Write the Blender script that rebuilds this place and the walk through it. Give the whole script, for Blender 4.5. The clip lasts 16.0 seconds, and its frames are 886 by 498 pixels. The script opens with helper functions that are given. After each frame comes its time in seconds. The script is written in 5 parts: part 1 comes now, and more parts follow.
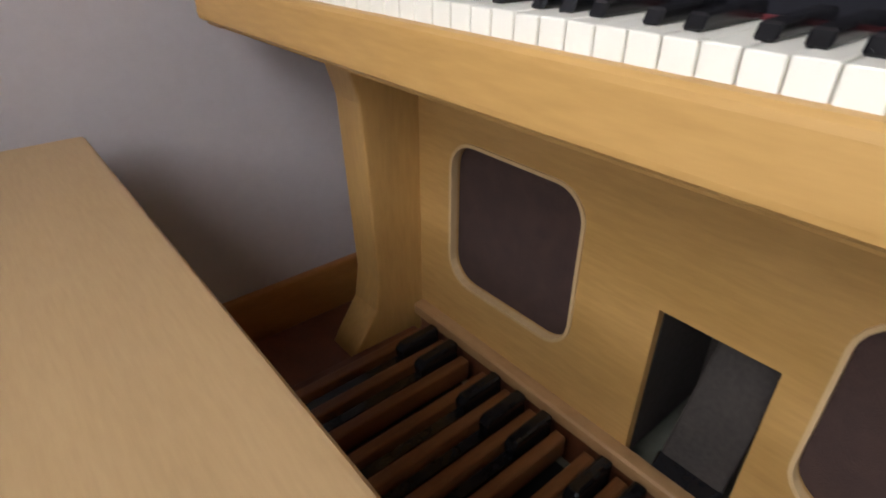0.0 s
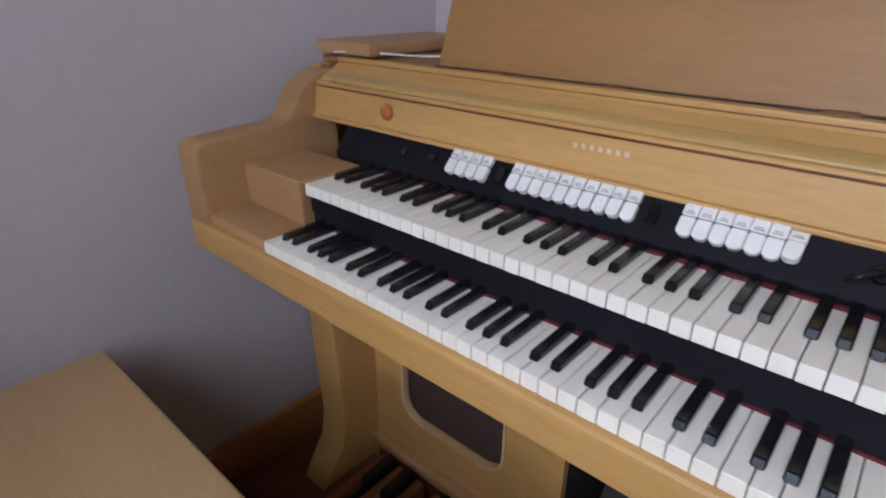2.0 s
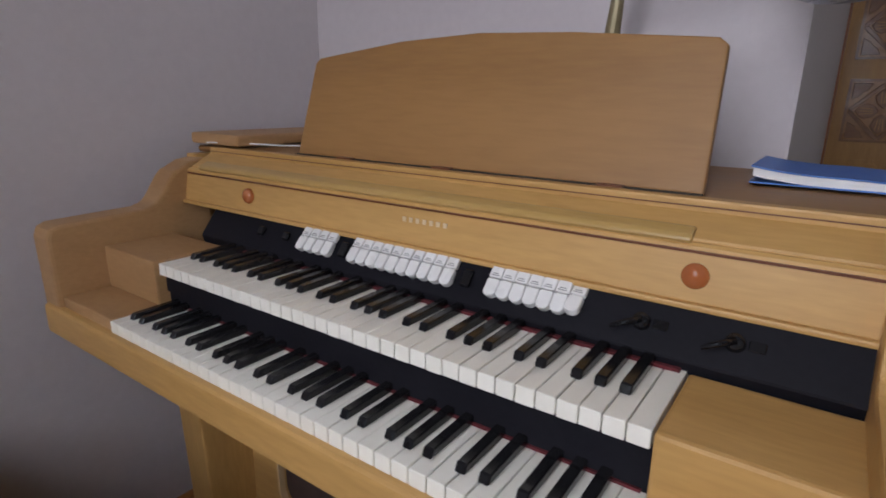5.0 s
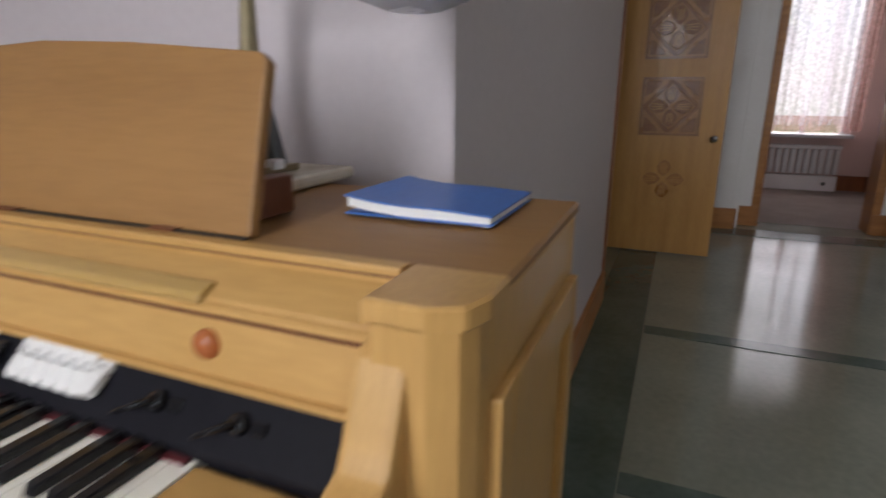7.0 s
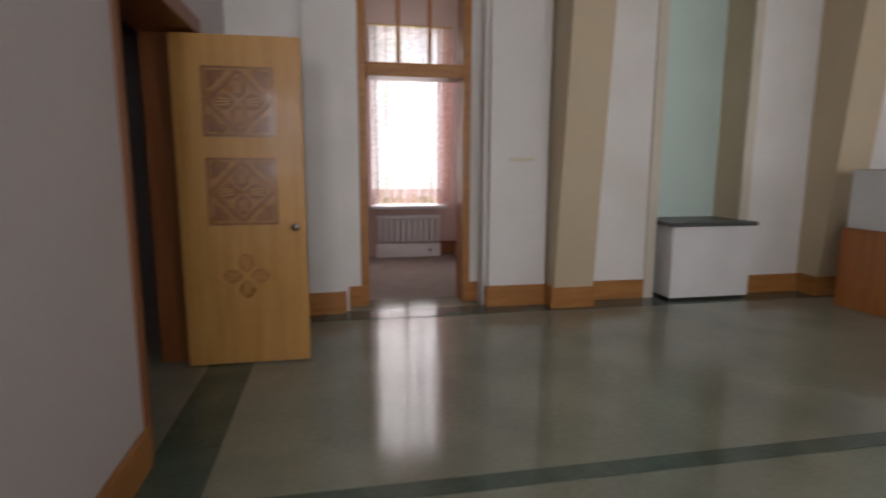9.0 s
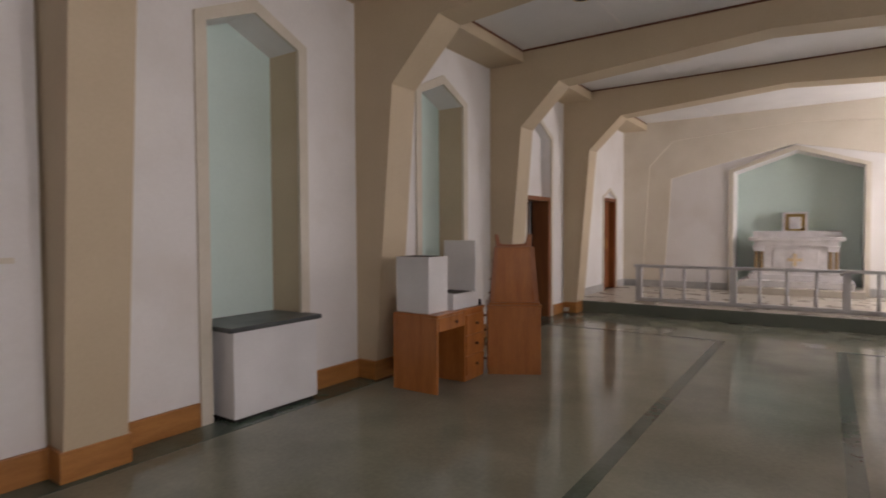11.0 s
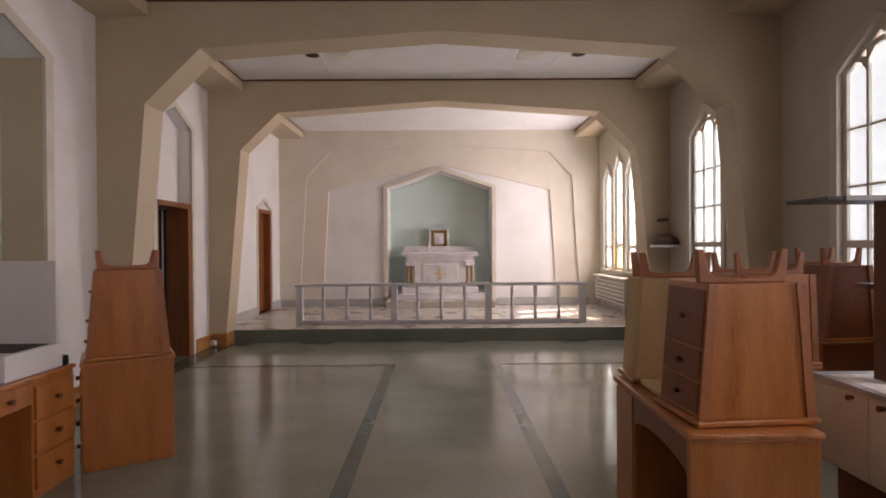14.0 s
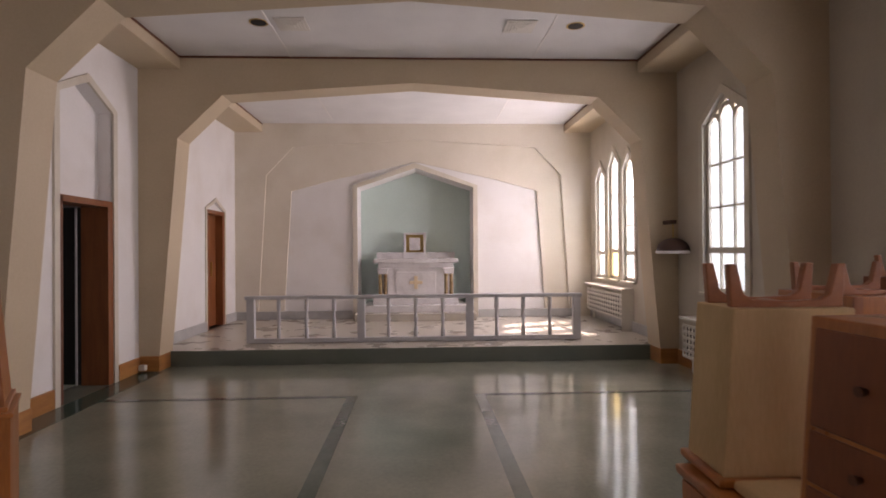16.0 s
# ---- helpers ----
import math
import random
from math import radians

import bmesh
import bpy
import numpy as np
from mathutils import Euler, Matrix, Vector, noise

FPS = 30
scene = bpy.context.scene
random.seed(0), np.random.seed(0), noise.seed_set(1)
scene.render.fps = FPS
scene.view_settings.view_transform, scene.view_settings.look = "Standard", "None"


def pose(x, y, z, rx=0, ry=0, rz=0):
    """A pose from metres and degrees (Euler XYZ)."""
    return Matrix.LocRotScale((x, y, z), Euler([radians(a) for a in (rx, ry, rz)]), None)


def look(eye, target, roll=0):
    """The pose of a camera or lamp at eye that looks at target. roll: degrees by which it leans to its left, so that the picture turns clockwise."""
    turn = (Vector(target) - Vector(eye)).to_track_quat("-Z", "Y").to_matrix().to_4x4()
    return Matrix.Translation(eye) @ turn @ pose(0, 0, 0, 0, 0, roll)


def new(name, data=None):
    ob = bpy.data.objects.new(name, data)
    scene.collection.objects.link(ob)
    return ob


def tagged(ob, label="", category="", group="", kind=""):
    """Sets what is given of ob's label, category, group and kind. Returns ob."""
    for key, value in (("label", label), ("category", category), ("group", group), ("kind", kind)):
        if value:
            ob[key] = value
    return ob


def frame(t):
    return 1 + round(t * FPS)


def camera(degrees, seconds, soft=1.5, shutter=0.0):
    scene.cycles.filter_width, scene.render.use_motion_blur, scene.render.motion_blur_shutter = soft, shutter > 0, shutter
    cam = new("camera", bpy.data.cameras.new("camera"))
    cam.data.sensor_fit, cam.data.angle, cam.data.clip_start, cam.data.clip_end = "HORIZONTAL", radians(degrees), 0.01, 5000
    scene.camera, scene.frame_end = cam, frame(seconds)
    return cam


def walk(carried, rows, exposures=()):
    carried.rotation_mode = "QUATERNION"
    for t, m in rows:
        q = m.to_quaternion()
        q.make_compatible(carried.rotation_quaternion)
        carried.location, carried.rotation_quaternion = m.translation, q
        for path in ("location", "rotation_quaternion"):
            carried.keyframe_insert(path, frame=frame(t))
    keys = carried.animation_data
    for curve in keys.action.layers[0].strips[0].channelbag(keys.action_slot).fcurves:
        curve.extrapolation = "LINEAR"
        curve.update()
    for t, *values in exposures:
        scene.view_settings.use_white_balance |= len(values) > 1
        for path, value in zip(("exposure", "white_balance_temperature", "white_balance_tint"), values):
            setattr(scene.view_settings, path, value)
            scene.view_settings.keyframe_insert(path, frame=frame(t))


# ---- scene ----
EXPOSURES = [(0, 1.32, 6700, 18), (0.5, 1.2, 6250, 18), (1, 1.08, 6250, 18), (1.5, 0.9, 6100, 19), (2, 0.78, 6000, 22), (3.5, 0.5, 6050, 22), (6, 0.5, 6550, 20), (7, 0.95, 6650, 18), (7.5, 1.38, 6850, 18), (8, 1.62, 6700, 18), (8.5, 1.55, 6850, 19), (9.5, 1.46, 7200, 22), (10, 1.46, 7250, 24), (12.5, 1.56, 7700, 33), (14, 1.6, 7500, 35), (16, 1.52, 7350, 36)]
cam = camera(77.4, 16.0, soft=1.7, shutter=0.4)
PATH = [
    (0, (0.795, 0.582, 0.877), (1.9, 1.897, -0.147), 0.2),
    (0.5, (0.760, 0.528, 0.869), (1.954, 1.719, -0.206), 0.33),
    (1, (0.733, 0.471, 1.063), (1.946, 1.587, -0.069), 0.4),
    (1.5, (0.729, 0.487, 1.18), (2.015, 1.619, 0.148), 0.7),
    (2, (0.676, 0.517, 1.21), (2.031, 1.715, 0.357), 0.3),
    (2.5, (0.646, 0.534, 1.205), (2.035, 1.795, 0.511), -0.0),
    (3, (0.683, 0.481, 1.248), (2.079, 1.741, 0.566), 0.4),
    (3.5, (0.691, 0.434, 1.211), (2.145, 1.673, 0.621), 0.5),
    (6, (0.772, 0.257, 1.191), (2.414, 1.264, 0.655), 0.4),
    (6.5, (0.831, 0.17, 1.192), (2.526, 1.089, 0.659), 0.1),
    (7, (1.031, 0.076, 1.227), (2.807, 0.82, 0.689), 0.2),
    (7.5, (1.251, 0.039, 1.245), (3.137, 0.481, 0.751), 0.6),
    (8, (1.515, -0.056, 1.22), (3.454, 0.143, 0.771), 0.7),
    (8.3, (1.647, -0.115, 1.205), (3.604, -0.078, 0.796), 0.6),
    (8.6, (1.74, -0.222, 1.218), (3.704, -0.329, 0.859), 0.3),
    (9, (1.945, -0.412, 1.324), (3.885, -0.792, 1.02), 0.2),
    (9.5, (2.089, -0.551, 1.366), (3.881, -1.411, 1.144), -0.1),
    (10, (2.36, -0.694, 1.48), (3.966, -1.877, 1.327), -0.3),
    (12.5, (3.332, -1.511, 1.539), (3.7, -3.477, 1.523), -0.2),
    (13, (3.415, -1.782, 1.519), (3.6, -3.773, 1.503), -0.3),
    (13.5, (3.382, -2.067, 1.514), (3.456, -4.065, 1.503), -0.4),
    (14, (3.406, -2.344, 1.512), (3.39, -4.344, 1.5), -0.4),
    (14.5, (3.429, -2.617, 1.5), (3.349, -4.615, 1.492), -0.4),
    (15, (3.412, -2.92, 1.497), (3.319, -4.918, 1.487), -0.4),
    (15.5, (3.344, -3.217, 1.505), (3.257, -5.215, 1.499), -0.4),
    (16, (3.316, -3.541, 1.517), (3.228, -5.54, 1.525), -0.4),
]

walk(cam, [(t, look(eye, target, roll)) for t, eye, target, roll in PATH], EXPOSURES)

# ---------------------------------------------------------------- world and light
world = bpy.data.worlds.new("sky")
scene.world = world
world.use_nodes = True
wn = world.node_tree
sky = wn.nodes.new("ShaderNodeTexSky")
sky.sky_type, sky.sun_disc = "NISHITA", False
SUN_EL, SUN_AZ = radians(50), radians(-108)
sky.sun_elevation, sky.sun_rotation = SUN_EL, SUN_AZ
wn.links.new(sky.outputs[0], wn.nodes["Background"].inputs[0])
wn.nodes["Background"].inputs[1].default_value = 0.05
sun = new("sun", bpy.data.lights.new("sun", "SUN"))
sun.data.energy, sun.data.angle, sun.data.color = 5.0, radians(0.6), (1.0, 0.94, 0.84)
sun_dir = Vector((math.sin(SUN_AZ) * math.cos(SUN_EL), math.cos(SUN_AZ) * math.cos(SUN_EL), math.sin(SUN_EL)))
sun.matrix_basis = look(tuple(sun_dir * 40), (0, 0, 0))


def window_light(name, eye, target, width, height, power, color):
    """The sky's light in a window's opening."""
    lamp = new(name, bpy.data.lights.new(name, "AREA"))
    lamp.data.shape, lamp.data.size, lamp.data.size_y = "RECTANGLE", width, height
    lamp.data.energy, lamp.data.color = power, color
    lamp.matrix_basis = look(eye, target)
    return lamp


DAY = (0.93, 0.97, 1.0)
# first row (y 0.5) is fill light through an added, unseen window
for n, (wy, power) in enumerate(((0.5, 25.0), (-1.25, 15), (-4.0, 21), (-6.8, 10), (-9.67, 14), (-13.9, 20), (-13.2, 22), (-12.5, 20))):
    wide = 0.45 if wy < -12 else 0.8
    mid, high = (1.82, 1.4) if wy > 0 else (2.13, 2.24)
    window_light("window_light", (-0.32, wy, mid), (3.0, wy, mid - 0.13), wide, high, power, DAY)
window_light("window_light", (10.12, -1.435, 1.93), (7.0, -1.435, 1.9), 0.97, 2.4, 16.0, DAY)


# ---------------------------------------------------------------- materials
def material(name, dark, light, rough=0.6, scale=6.0, bump=0.05, fine=60.0, metallic=0.0, stretch=(1, 1, 1), spread=0.15, coat=0.0, stain=None):
    """A surface whose colour runs between two tones, with fine grain, relief and uneven gloss."""
    m = bpy.data.materials.new(name)
    m.use_nodes = True
    nt, bsdf = m.node_tree, m.node_tree.nodes["Principled BSDF"]
    geo = nt.nodes.new("ShaderNodeNewGeometry")
    mp = nt.nodes.new("ShaderNodeMapping")
    mp.inputs["Scale"].default_value = stretch
    nt.links.new(geo.outputs["Position"], mp.inputs["Vector"])

    def noise_tex(sc, detail):
        n = nt.nodes.new("ShaderNodeTexNoise")
        n.inputs["Scale"].default_value, n.inputs["Detail"].default_value = sc, detail
        nt.links.new(mp.outputs[0], n.inputs["Vector"])
        return n

    big, small = noise_tex(scale, 5), noise_tex(fine, 3)
    mix = nt.nodes.new("ShaderNodeMix")
    mix.data_type = "FLOAT"
    mix.inputs[0].default_value = 0.35
    nt.links.new(big.outputs[0], mix.inputs[2])
    nt.links.new(small.outputs[0], mix.inputs[3])
    ramp = nt.nodes.new("ShaderNodeValToRGB")
    ramp.color_ramp.elements[0].position, ramp.color_ramp.elements[1].position = 0.35, 0.65
    ramp.color_ramp.elements[0].color, ramp.color_ramp.elements[1].color = (*dark, 1), (*light, 1)
    nt.links.new(mix.outputs[0], ramp.inputs[0])
    out = ramp.outputs[0]
    if stain:
        blot = nt.nodes.new("ShaderNodeTexNoise")
        blot.inputs["Scale"].default_value, blot.inputs["Detail"].default_value = 1.3, 6
        nt.links.new(geo.outputs["Position"], blot.inputs["Vector"])
        sr = nt.nodes.new("ShaderNodeValToRGB")
        sr.color_ramp.elements[0].position, sr.color_ramp.elements[1].position = 0.5, 0.75
        sr.color_ramp.elements[1].color = (0.55, 0.55, 0.55, 1)
        sr.color_ramp.elements[0].color = (0, 0, 0, 1)
        nt.links.new(blot.outputs[0], sr.inputs[0])
        mx = nt.nodes.new("ShaderNodeMix")
        mx.data_type = "RGBA"
        nt.links.new(sr.outputs[0], mx.inputs[0])
        nt.links.new(out, mx.inputs[6])
        mx.inputs[7].default_value = (*stain, 1)
        out = mx.outputs[2]
    nt.links.new(out, bsdf.inputs["Base Color"])
    rr = nt.nodes.new("ShaderNodeMapRange")
    rr.inputs["To Min"].default_value, rr.inputs["To Max"].default_value = max(0.03, rough - spread), min(1, rough + spread)
    nt.links.new(big.outputs[0], rr.inputs["Value"])
    nt.links.new(rr.outputs[0], bsdf.inputs["Roughness"])
    bsdf.inputs["Metallic"].default_value = metallic
    bsdf.inputs["Coat Weight"].default_value = coat
    bp = nt.nodes.new("ShaderNodeBump")
    bp.inputs["Strength"].default_value, bp.inputs["Distance"].default_value = bump, 0.01
    nt.links.new(small.outputs[0], bp.inputs["Height"])
    nt.links.new(bp.outputs[0], bsdf.inputs["Normal"])
    return m


WHITE_WALL = material("white_wall_paint", (0.75, 0.735, 0.725), (0.81, 0.795, 0.785), 0.6, 1.5, 0.08, 45, stain=(0.66, 0.62, 0.57))
CREAM_WALL = material("cream_wall_paint", (0.68, 0.62, 0.52), (0.75, 0.69, 0.59), 0.6, 1.5, 0.08, 45, stain=(0.60, 0.53, 0.42))
# cream darkened to beige, since the window wall gets only bounced light
DIMMED_CREAM_WALL = material("dimmed_cream_wall_paint", (0.54, 0.49, 0.41), (0.61, 0.555, 0.47), 0.6, 1.5, 0.08, 45, stain=(0.47, 0.41, 0.33))
TAN_PAINT = material("tan_paint", (0.54, 0.435, 0.30), (0.60, 0.49, 0.345), 0.55, 1.5, 0.08, 45)
LILAC_WALL = material("lilac_grey_wall_paint", (0.52, 0.475, 0.49), (0.57, 0.525, 0.535), 0.6, 1.2, 0.06, 50)
TEAL_PAINT = material("pale_teal_paint", (0.55, 0.70, 0.66), (0.61, 0.76, 0.72), 0.55, 1.5, 0.06, 40)
PINK_WALL = material("pink_wall_paint", (0.62, 0.46, 0.42), (0.68, 0.51, 0.47), 0.6, 1.5, 0.06, 40)
CEILING_WHITE = material("white_ceiling_panel", (0.70, 0.70, 0.70), (0.77, 0.77, 0.77), 0.8, 2.0, 0.1, 90)
FLOOR_GREEN = material("grey_green_terrazzo", (0.21, 0.225, 0.178), (0.29, 0.303, 0.242), 0.12, 1.6, 0.025, 30, spread=0.06, stain=(0.15, 0.17, 0.13))
BAND_GREEN = material("dark_green_floor_band", (0.055, 0.088, 0.070), (0.098, 0.138, 0.112), 0.15, 4.0, 0.02, 30, spread=0.08)
STEP_GREEN = material("dark_green_step", (0.125, 0.15, 0.125), (0.175, 0.195, 0.165), 0.4, 2.0, 0.02, 120)
CHANCEL_STONE = material("pale_stone_floor", (0.46, 0.42, 0.36), (0.52, 0.475, 0.41), 0.3, 3.0, 0.02, 110)
GREY_STONE = material("grey_marble_base", (0.36, 0.36, 0.36), (0.48, 0.48, 0.47), 0.4, 5.0, 0.02, 60)
CARPET = material("brown_grey_carpet", (0.28, 0.24, 0.215), (0.36, 0.31, 0.28), 0.95, 4.0, 0.4, 300)
TRIM_WOOD = material("orange_varnished_trim", (0.33, 0.13, 0.035), (0.47, 0.21, 0.06), 0.4, 3.0, 0.03, 40, stretch=(1, 1, 7))
DOOR_WOOD = material("honey_varnished_door", (0.44, 0.215, 0.055), (0.58, 0.31, 0.09), 0.42, 2.5, 0.03, 30, stretch=(6, 6, 0.6), coat=0.08)
CARVED_WOOD = material("carved_brown_wood", (0.19, 0.07, 0.02), (0.32, 0.14, 0.042), 0.35, 9.0, 0.1, 60, coat=0.3)
PANEL_WOOD = material("mottled_brown_panel", (0.31, 0.13, 0.036), (0.46, 0.22, 0.066), 0.3, 11.0, 0.1, 60, coat=0.3)
ROLL_WOOD = material("yellowed_lid_strip", (0.38, 0.235, 0.072), (0.47, 0.30, 0.098), 0.35, 3.0, 0.02, 40, stretch=(5, 0.7, 5), coat=0.3)
DARK_WOOD = material("dark_red_brown_wood", (0.10, 0.03, 0.012), (0.17, 0.055, 0.022), 0.45, 3.0, 0.04, 40, stretch=(5, 5, 0.6))
FRAME_WOOD = material("red_brown_frame_wood", (0.20, 0.062, 0.02), (0.29, 0.10, 0.032), 0.4, 3.0, 0.04, 40, stretch=(6, 6, 0.7))
ORGAN_WOOD = material("blond_organ_veneer", (0.44, 0.25, 0.076), (0.575, 0.338, 0.114), 0.5, 2.0, 0.025, 28, stretch=(5, 0.7, 5), coat=0.04)
ORGAN_SIDE = material("blond_organ_side_veneer", (0.44, 0.25, 0.076), (0.575, 0.338, 0.114), 0.42, 2.0, 0.025, 28, stretch=(5, 5, 0.7), coat=0.15)
# browner veneer, darkened further for light falling off above the keys
DIMMED_LID_WOOD = material("browned_dimmed_lid_veneer", (0.235, 0.115, 0.034), (0.315, 0.160, 0.049), 0.5, 1.4, 0.025, 26, stretch=(5, 0.6, 5), coat=0.04)
CHEEK_WOOD = material("worn_tan_wood", (0.36, 0.20, 0.085), (0.45, 0.265, 0.12), 0.5, 3.0, 0.03, 40, stretch=(2, 1, 4))
BENCH_WOOD = material("satin_blond_bench_wood", (0.42, 0.27, 0.125), (0.50, 0.33, 0.16), 0.45, 2.0, 0.02, 50, stretch=(5, 0.6, 1), coat=0.1)
IVORY = material("ivory_key_plastic", (0.82, 0.80, 0.71), (0.86, 0.84, 0.755), 0.3, 8.0, 0.005, 60, spread=0.05)
EBONY = material("black_key_plastic", (0.008, 0.008, 0.009), (0.014, 0.014, 0.016), 0.16, 8.0, 0.01, 60, spread=0.05)
EBONY.node_tree.nodes["Principled BSDF"].inputs["Specular IOR Level"].default_value = 0.35
BLACK_PANEL = material("matt_black_panel", (0.006, 0.006, 0.009), (0.010, 0.010, 0.014), 0.6, 8.0, 0.04, 120)
BLACK_PANEL.node_tree.nodes["Principled BSDF"].inputs["Specular IOR Level"].default_value = 0.15
RED_FELT = material("dark_red_felt", (0.085, 0.010, 0.013), (0.12, 0.014, 0.018), 0.95, 20, 0.2, 300)
TAB_WHITE = material("white_stop_tab", (0.74, 0.74, 0.72), (0.80, 0.80, 0.78), 0.3, 8.0, 0.01, 60)
TAB_INK = material("grey_tab_lettering", (0.20, 0.20, 0.20), (0.26, 0.26, 0.26), 0.6, 8.0, 0.01, 60)
GILT = material("pale_gilt_lettering", (0.58, 0.44, 0.27), (0.66, 0.52, 0.34), 0.4, 8.0, 0.01, 60)
AMBER = material("orange_knob", (0.35, 0.10, 0.032), (0.42, 0.13, 0.042), 0.18, 8.0, 0.01, 60, coat=0.6)
BRASS = material("aged_brass", (0.52, 0.36, 0.13), (0.66, 0.48, 0.20), 0.32, 8.0, 0.03, 60, metallic=1.0)
CHROME = material("worn_chrome", (0.55, 0.55, 0.56), (0.68, 0.68, 0.70), 0.2, 8.0, 0.02, 60, metallic=1.0)
SPEAKER_CLOTH = material("brown_speaker_cloth", (0.050, 0.027, 0.023), (0.078, 0.044, 0.037), 0.9, 30, 0.5, 500)
PEDAL_WOOD = material("worn_brown_pedal_wood", (0.14, 0.05, 0.017), (0.235, 0.092, 0.033), 0.4, 4.0, 0.03, 50, stretch=(0.6, 6, 3))
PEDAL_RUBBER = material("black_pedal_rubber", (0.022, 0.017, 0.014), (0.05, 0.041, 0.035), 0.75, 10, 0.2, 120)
FURNITURE = material("orange_brown_veneer", (0.35, 0.112, 0.026), (0.52, 0.19, 0.048), 0.33, 3.2, 0.02, 26, stretch=(4, 4, 0.5), coat=0.25)
# dark veneer; on drawer fronts it paints in shade away from the windows
FURNITURE_DARK = material("dark_and_shaded_veneer", (0.18, 0.050, 0.017), (0.26, 0.078, 0.026), 0.4, 1.6, 0.02, 26, stretch=(4, 4, 0.6))
FOOT_WOOD = material("red_brown_leg_wood", (0.30, 0.105, 0.04), (0.40, 0.15, 0.06), 0.4, 4.0, 0.02, 40)
RAW_PLY = material("bare_blond_plywood", (0.55, 0.37, 0.18), (0.66, 0.47, 0.25), 0.7, 2.0, 0.03, 40, stretch=(3, 3, 0.6))
WHITE_ENAMEL = material("white_painted_board", (0.70, 0.70, 0.71), (0.78, 0.78, 0.79), 0.45, 3.0, 0.02, 60)
DARK_TOP = material("dark_grey_slate_top", (0.05, 0.058, 0.062), (0.08, 0.09, 0.095), 0.35, 4.0, 0.02, 80)
GREY_TOP = material("pale_grey_laminate", (0.40, 0.41, 0.43), (0.50, 0.51, 0.53), 0.25, 3.0, 0.01, 80)
CREAM_METAL = material("cream_painted_metal", (0.66, 0.635, 0.58), (0.74, 0.715, 0.66), 0.45, 4.0, 0.02, 60)
RAIL_PAINT = material("pale_grey_rail_paint", (0.50, 0.50, 0.52), (0.60, 0.60, 0.61), 0.5, 4.0, 0.03, 60)
MARBLE = material("white_altar_marble", (0.58, 0.56, 0.56), (0.72, 0.70, 0.70), 0.3, 4.0, 0.01, 30)
HONEY_MARBLE = material("honey_brown_marble", (0.22, 0.14, 0.065), (0.42, 0.30, 0.155), 0.25, 22.0, 0.01, 60, coat=0.3)
WINDOW_PAINT = material("cream_window_paint", (0.60, 0.55, 0.46), (0.68, 0.63, 0.54), 0.5, 4.0, 0.03, 60)
# black for dark fittings, and for shade painted into hollows
BLACK_VOID = material("black_fitting_and_shade", (0.01, 0.009, 0.008), (0.02, 0.018, 0.016), 0.7, 6.0, 0.02, 60)
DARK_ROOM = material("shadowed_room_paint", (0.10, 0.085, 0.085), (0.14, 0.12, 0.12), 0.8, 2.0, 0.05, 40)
BLUE_COVER = material("blue_card_cover", (0.035, 0.13, 0.42), (0.05, 0.165, 0.50), 0.4, 5.0, 0.02, 80)
PAPER = material("white_paper_edges", (0.70, 0.69, 0.67), (0.80, 0.79, 0.77), 0.8, 30.0, 0.1, 400, stretch=(1, 1, 8))
LAMP_GLASS = material("white_opal_shade", (0.66, 0.70, 0.74), (0.72, 0.76, 0.80), 0.25, 4.0, 0.0, 60)
LAMP_METAL = material("olive_brass_lamp_metal", (0.20, 0.16, 0.09), (0.30, 0.25, 0.15), 0.4, 6.0, 0.03, 60, metallic=0.6)
ALABASTER = material("cream_onyx_base", (0.48, 0.42, 0.32), (0.66, 0.60, 0.50), 0.2, 8.0, 0.01, 40)
DOME_BROWN = material("dark_brown_dome", (0.045, 0.02, 0.014), (0.075, 0.034, 0.024), 0.5, 6.0, 0.03, 60)
LEAF = material("green_foliage", (0.05, 0.10, 0.025), (0.11, 0.19, 0.05), 0.7, 3.0, 0.2, 20)
LAWN = material("lawn_ground", (0.06, 0.10, 0.03), (0.10, 0.15, 0.05), 0.9, 2.0, 0.2, 60)


def clear_glass(name, tint, alpha=0.12):
    m = bpy.data.materials.new(name)
    m.use_nodes = True
    nt = m.node_tree
    nt.nodes.remove(nt.nodes["Principled BSDF"])
    clear, gloss, mix = nt.nodes.new("ShaderNodeBsdfTransparent"), nt.nodes.new("ShaderNodeBsdfGlossy"), nt.nodes.new("ShaderNodeMixShader")
    clear.inputs[0].default_value = (*tint, 1)
    gloss.inputs["Roughness"].default_value = 0.05
    mix.inputs[0].default_value = alpha
    nt.links.new(clear.outputs[0], mix.inputs[1])
    nt.links.new(gloss.outputs[0], mix.inputs[2])
    nt.links.new(mix.outputs[0], nt.nodes["Material Output"].inputs[0])
    return m


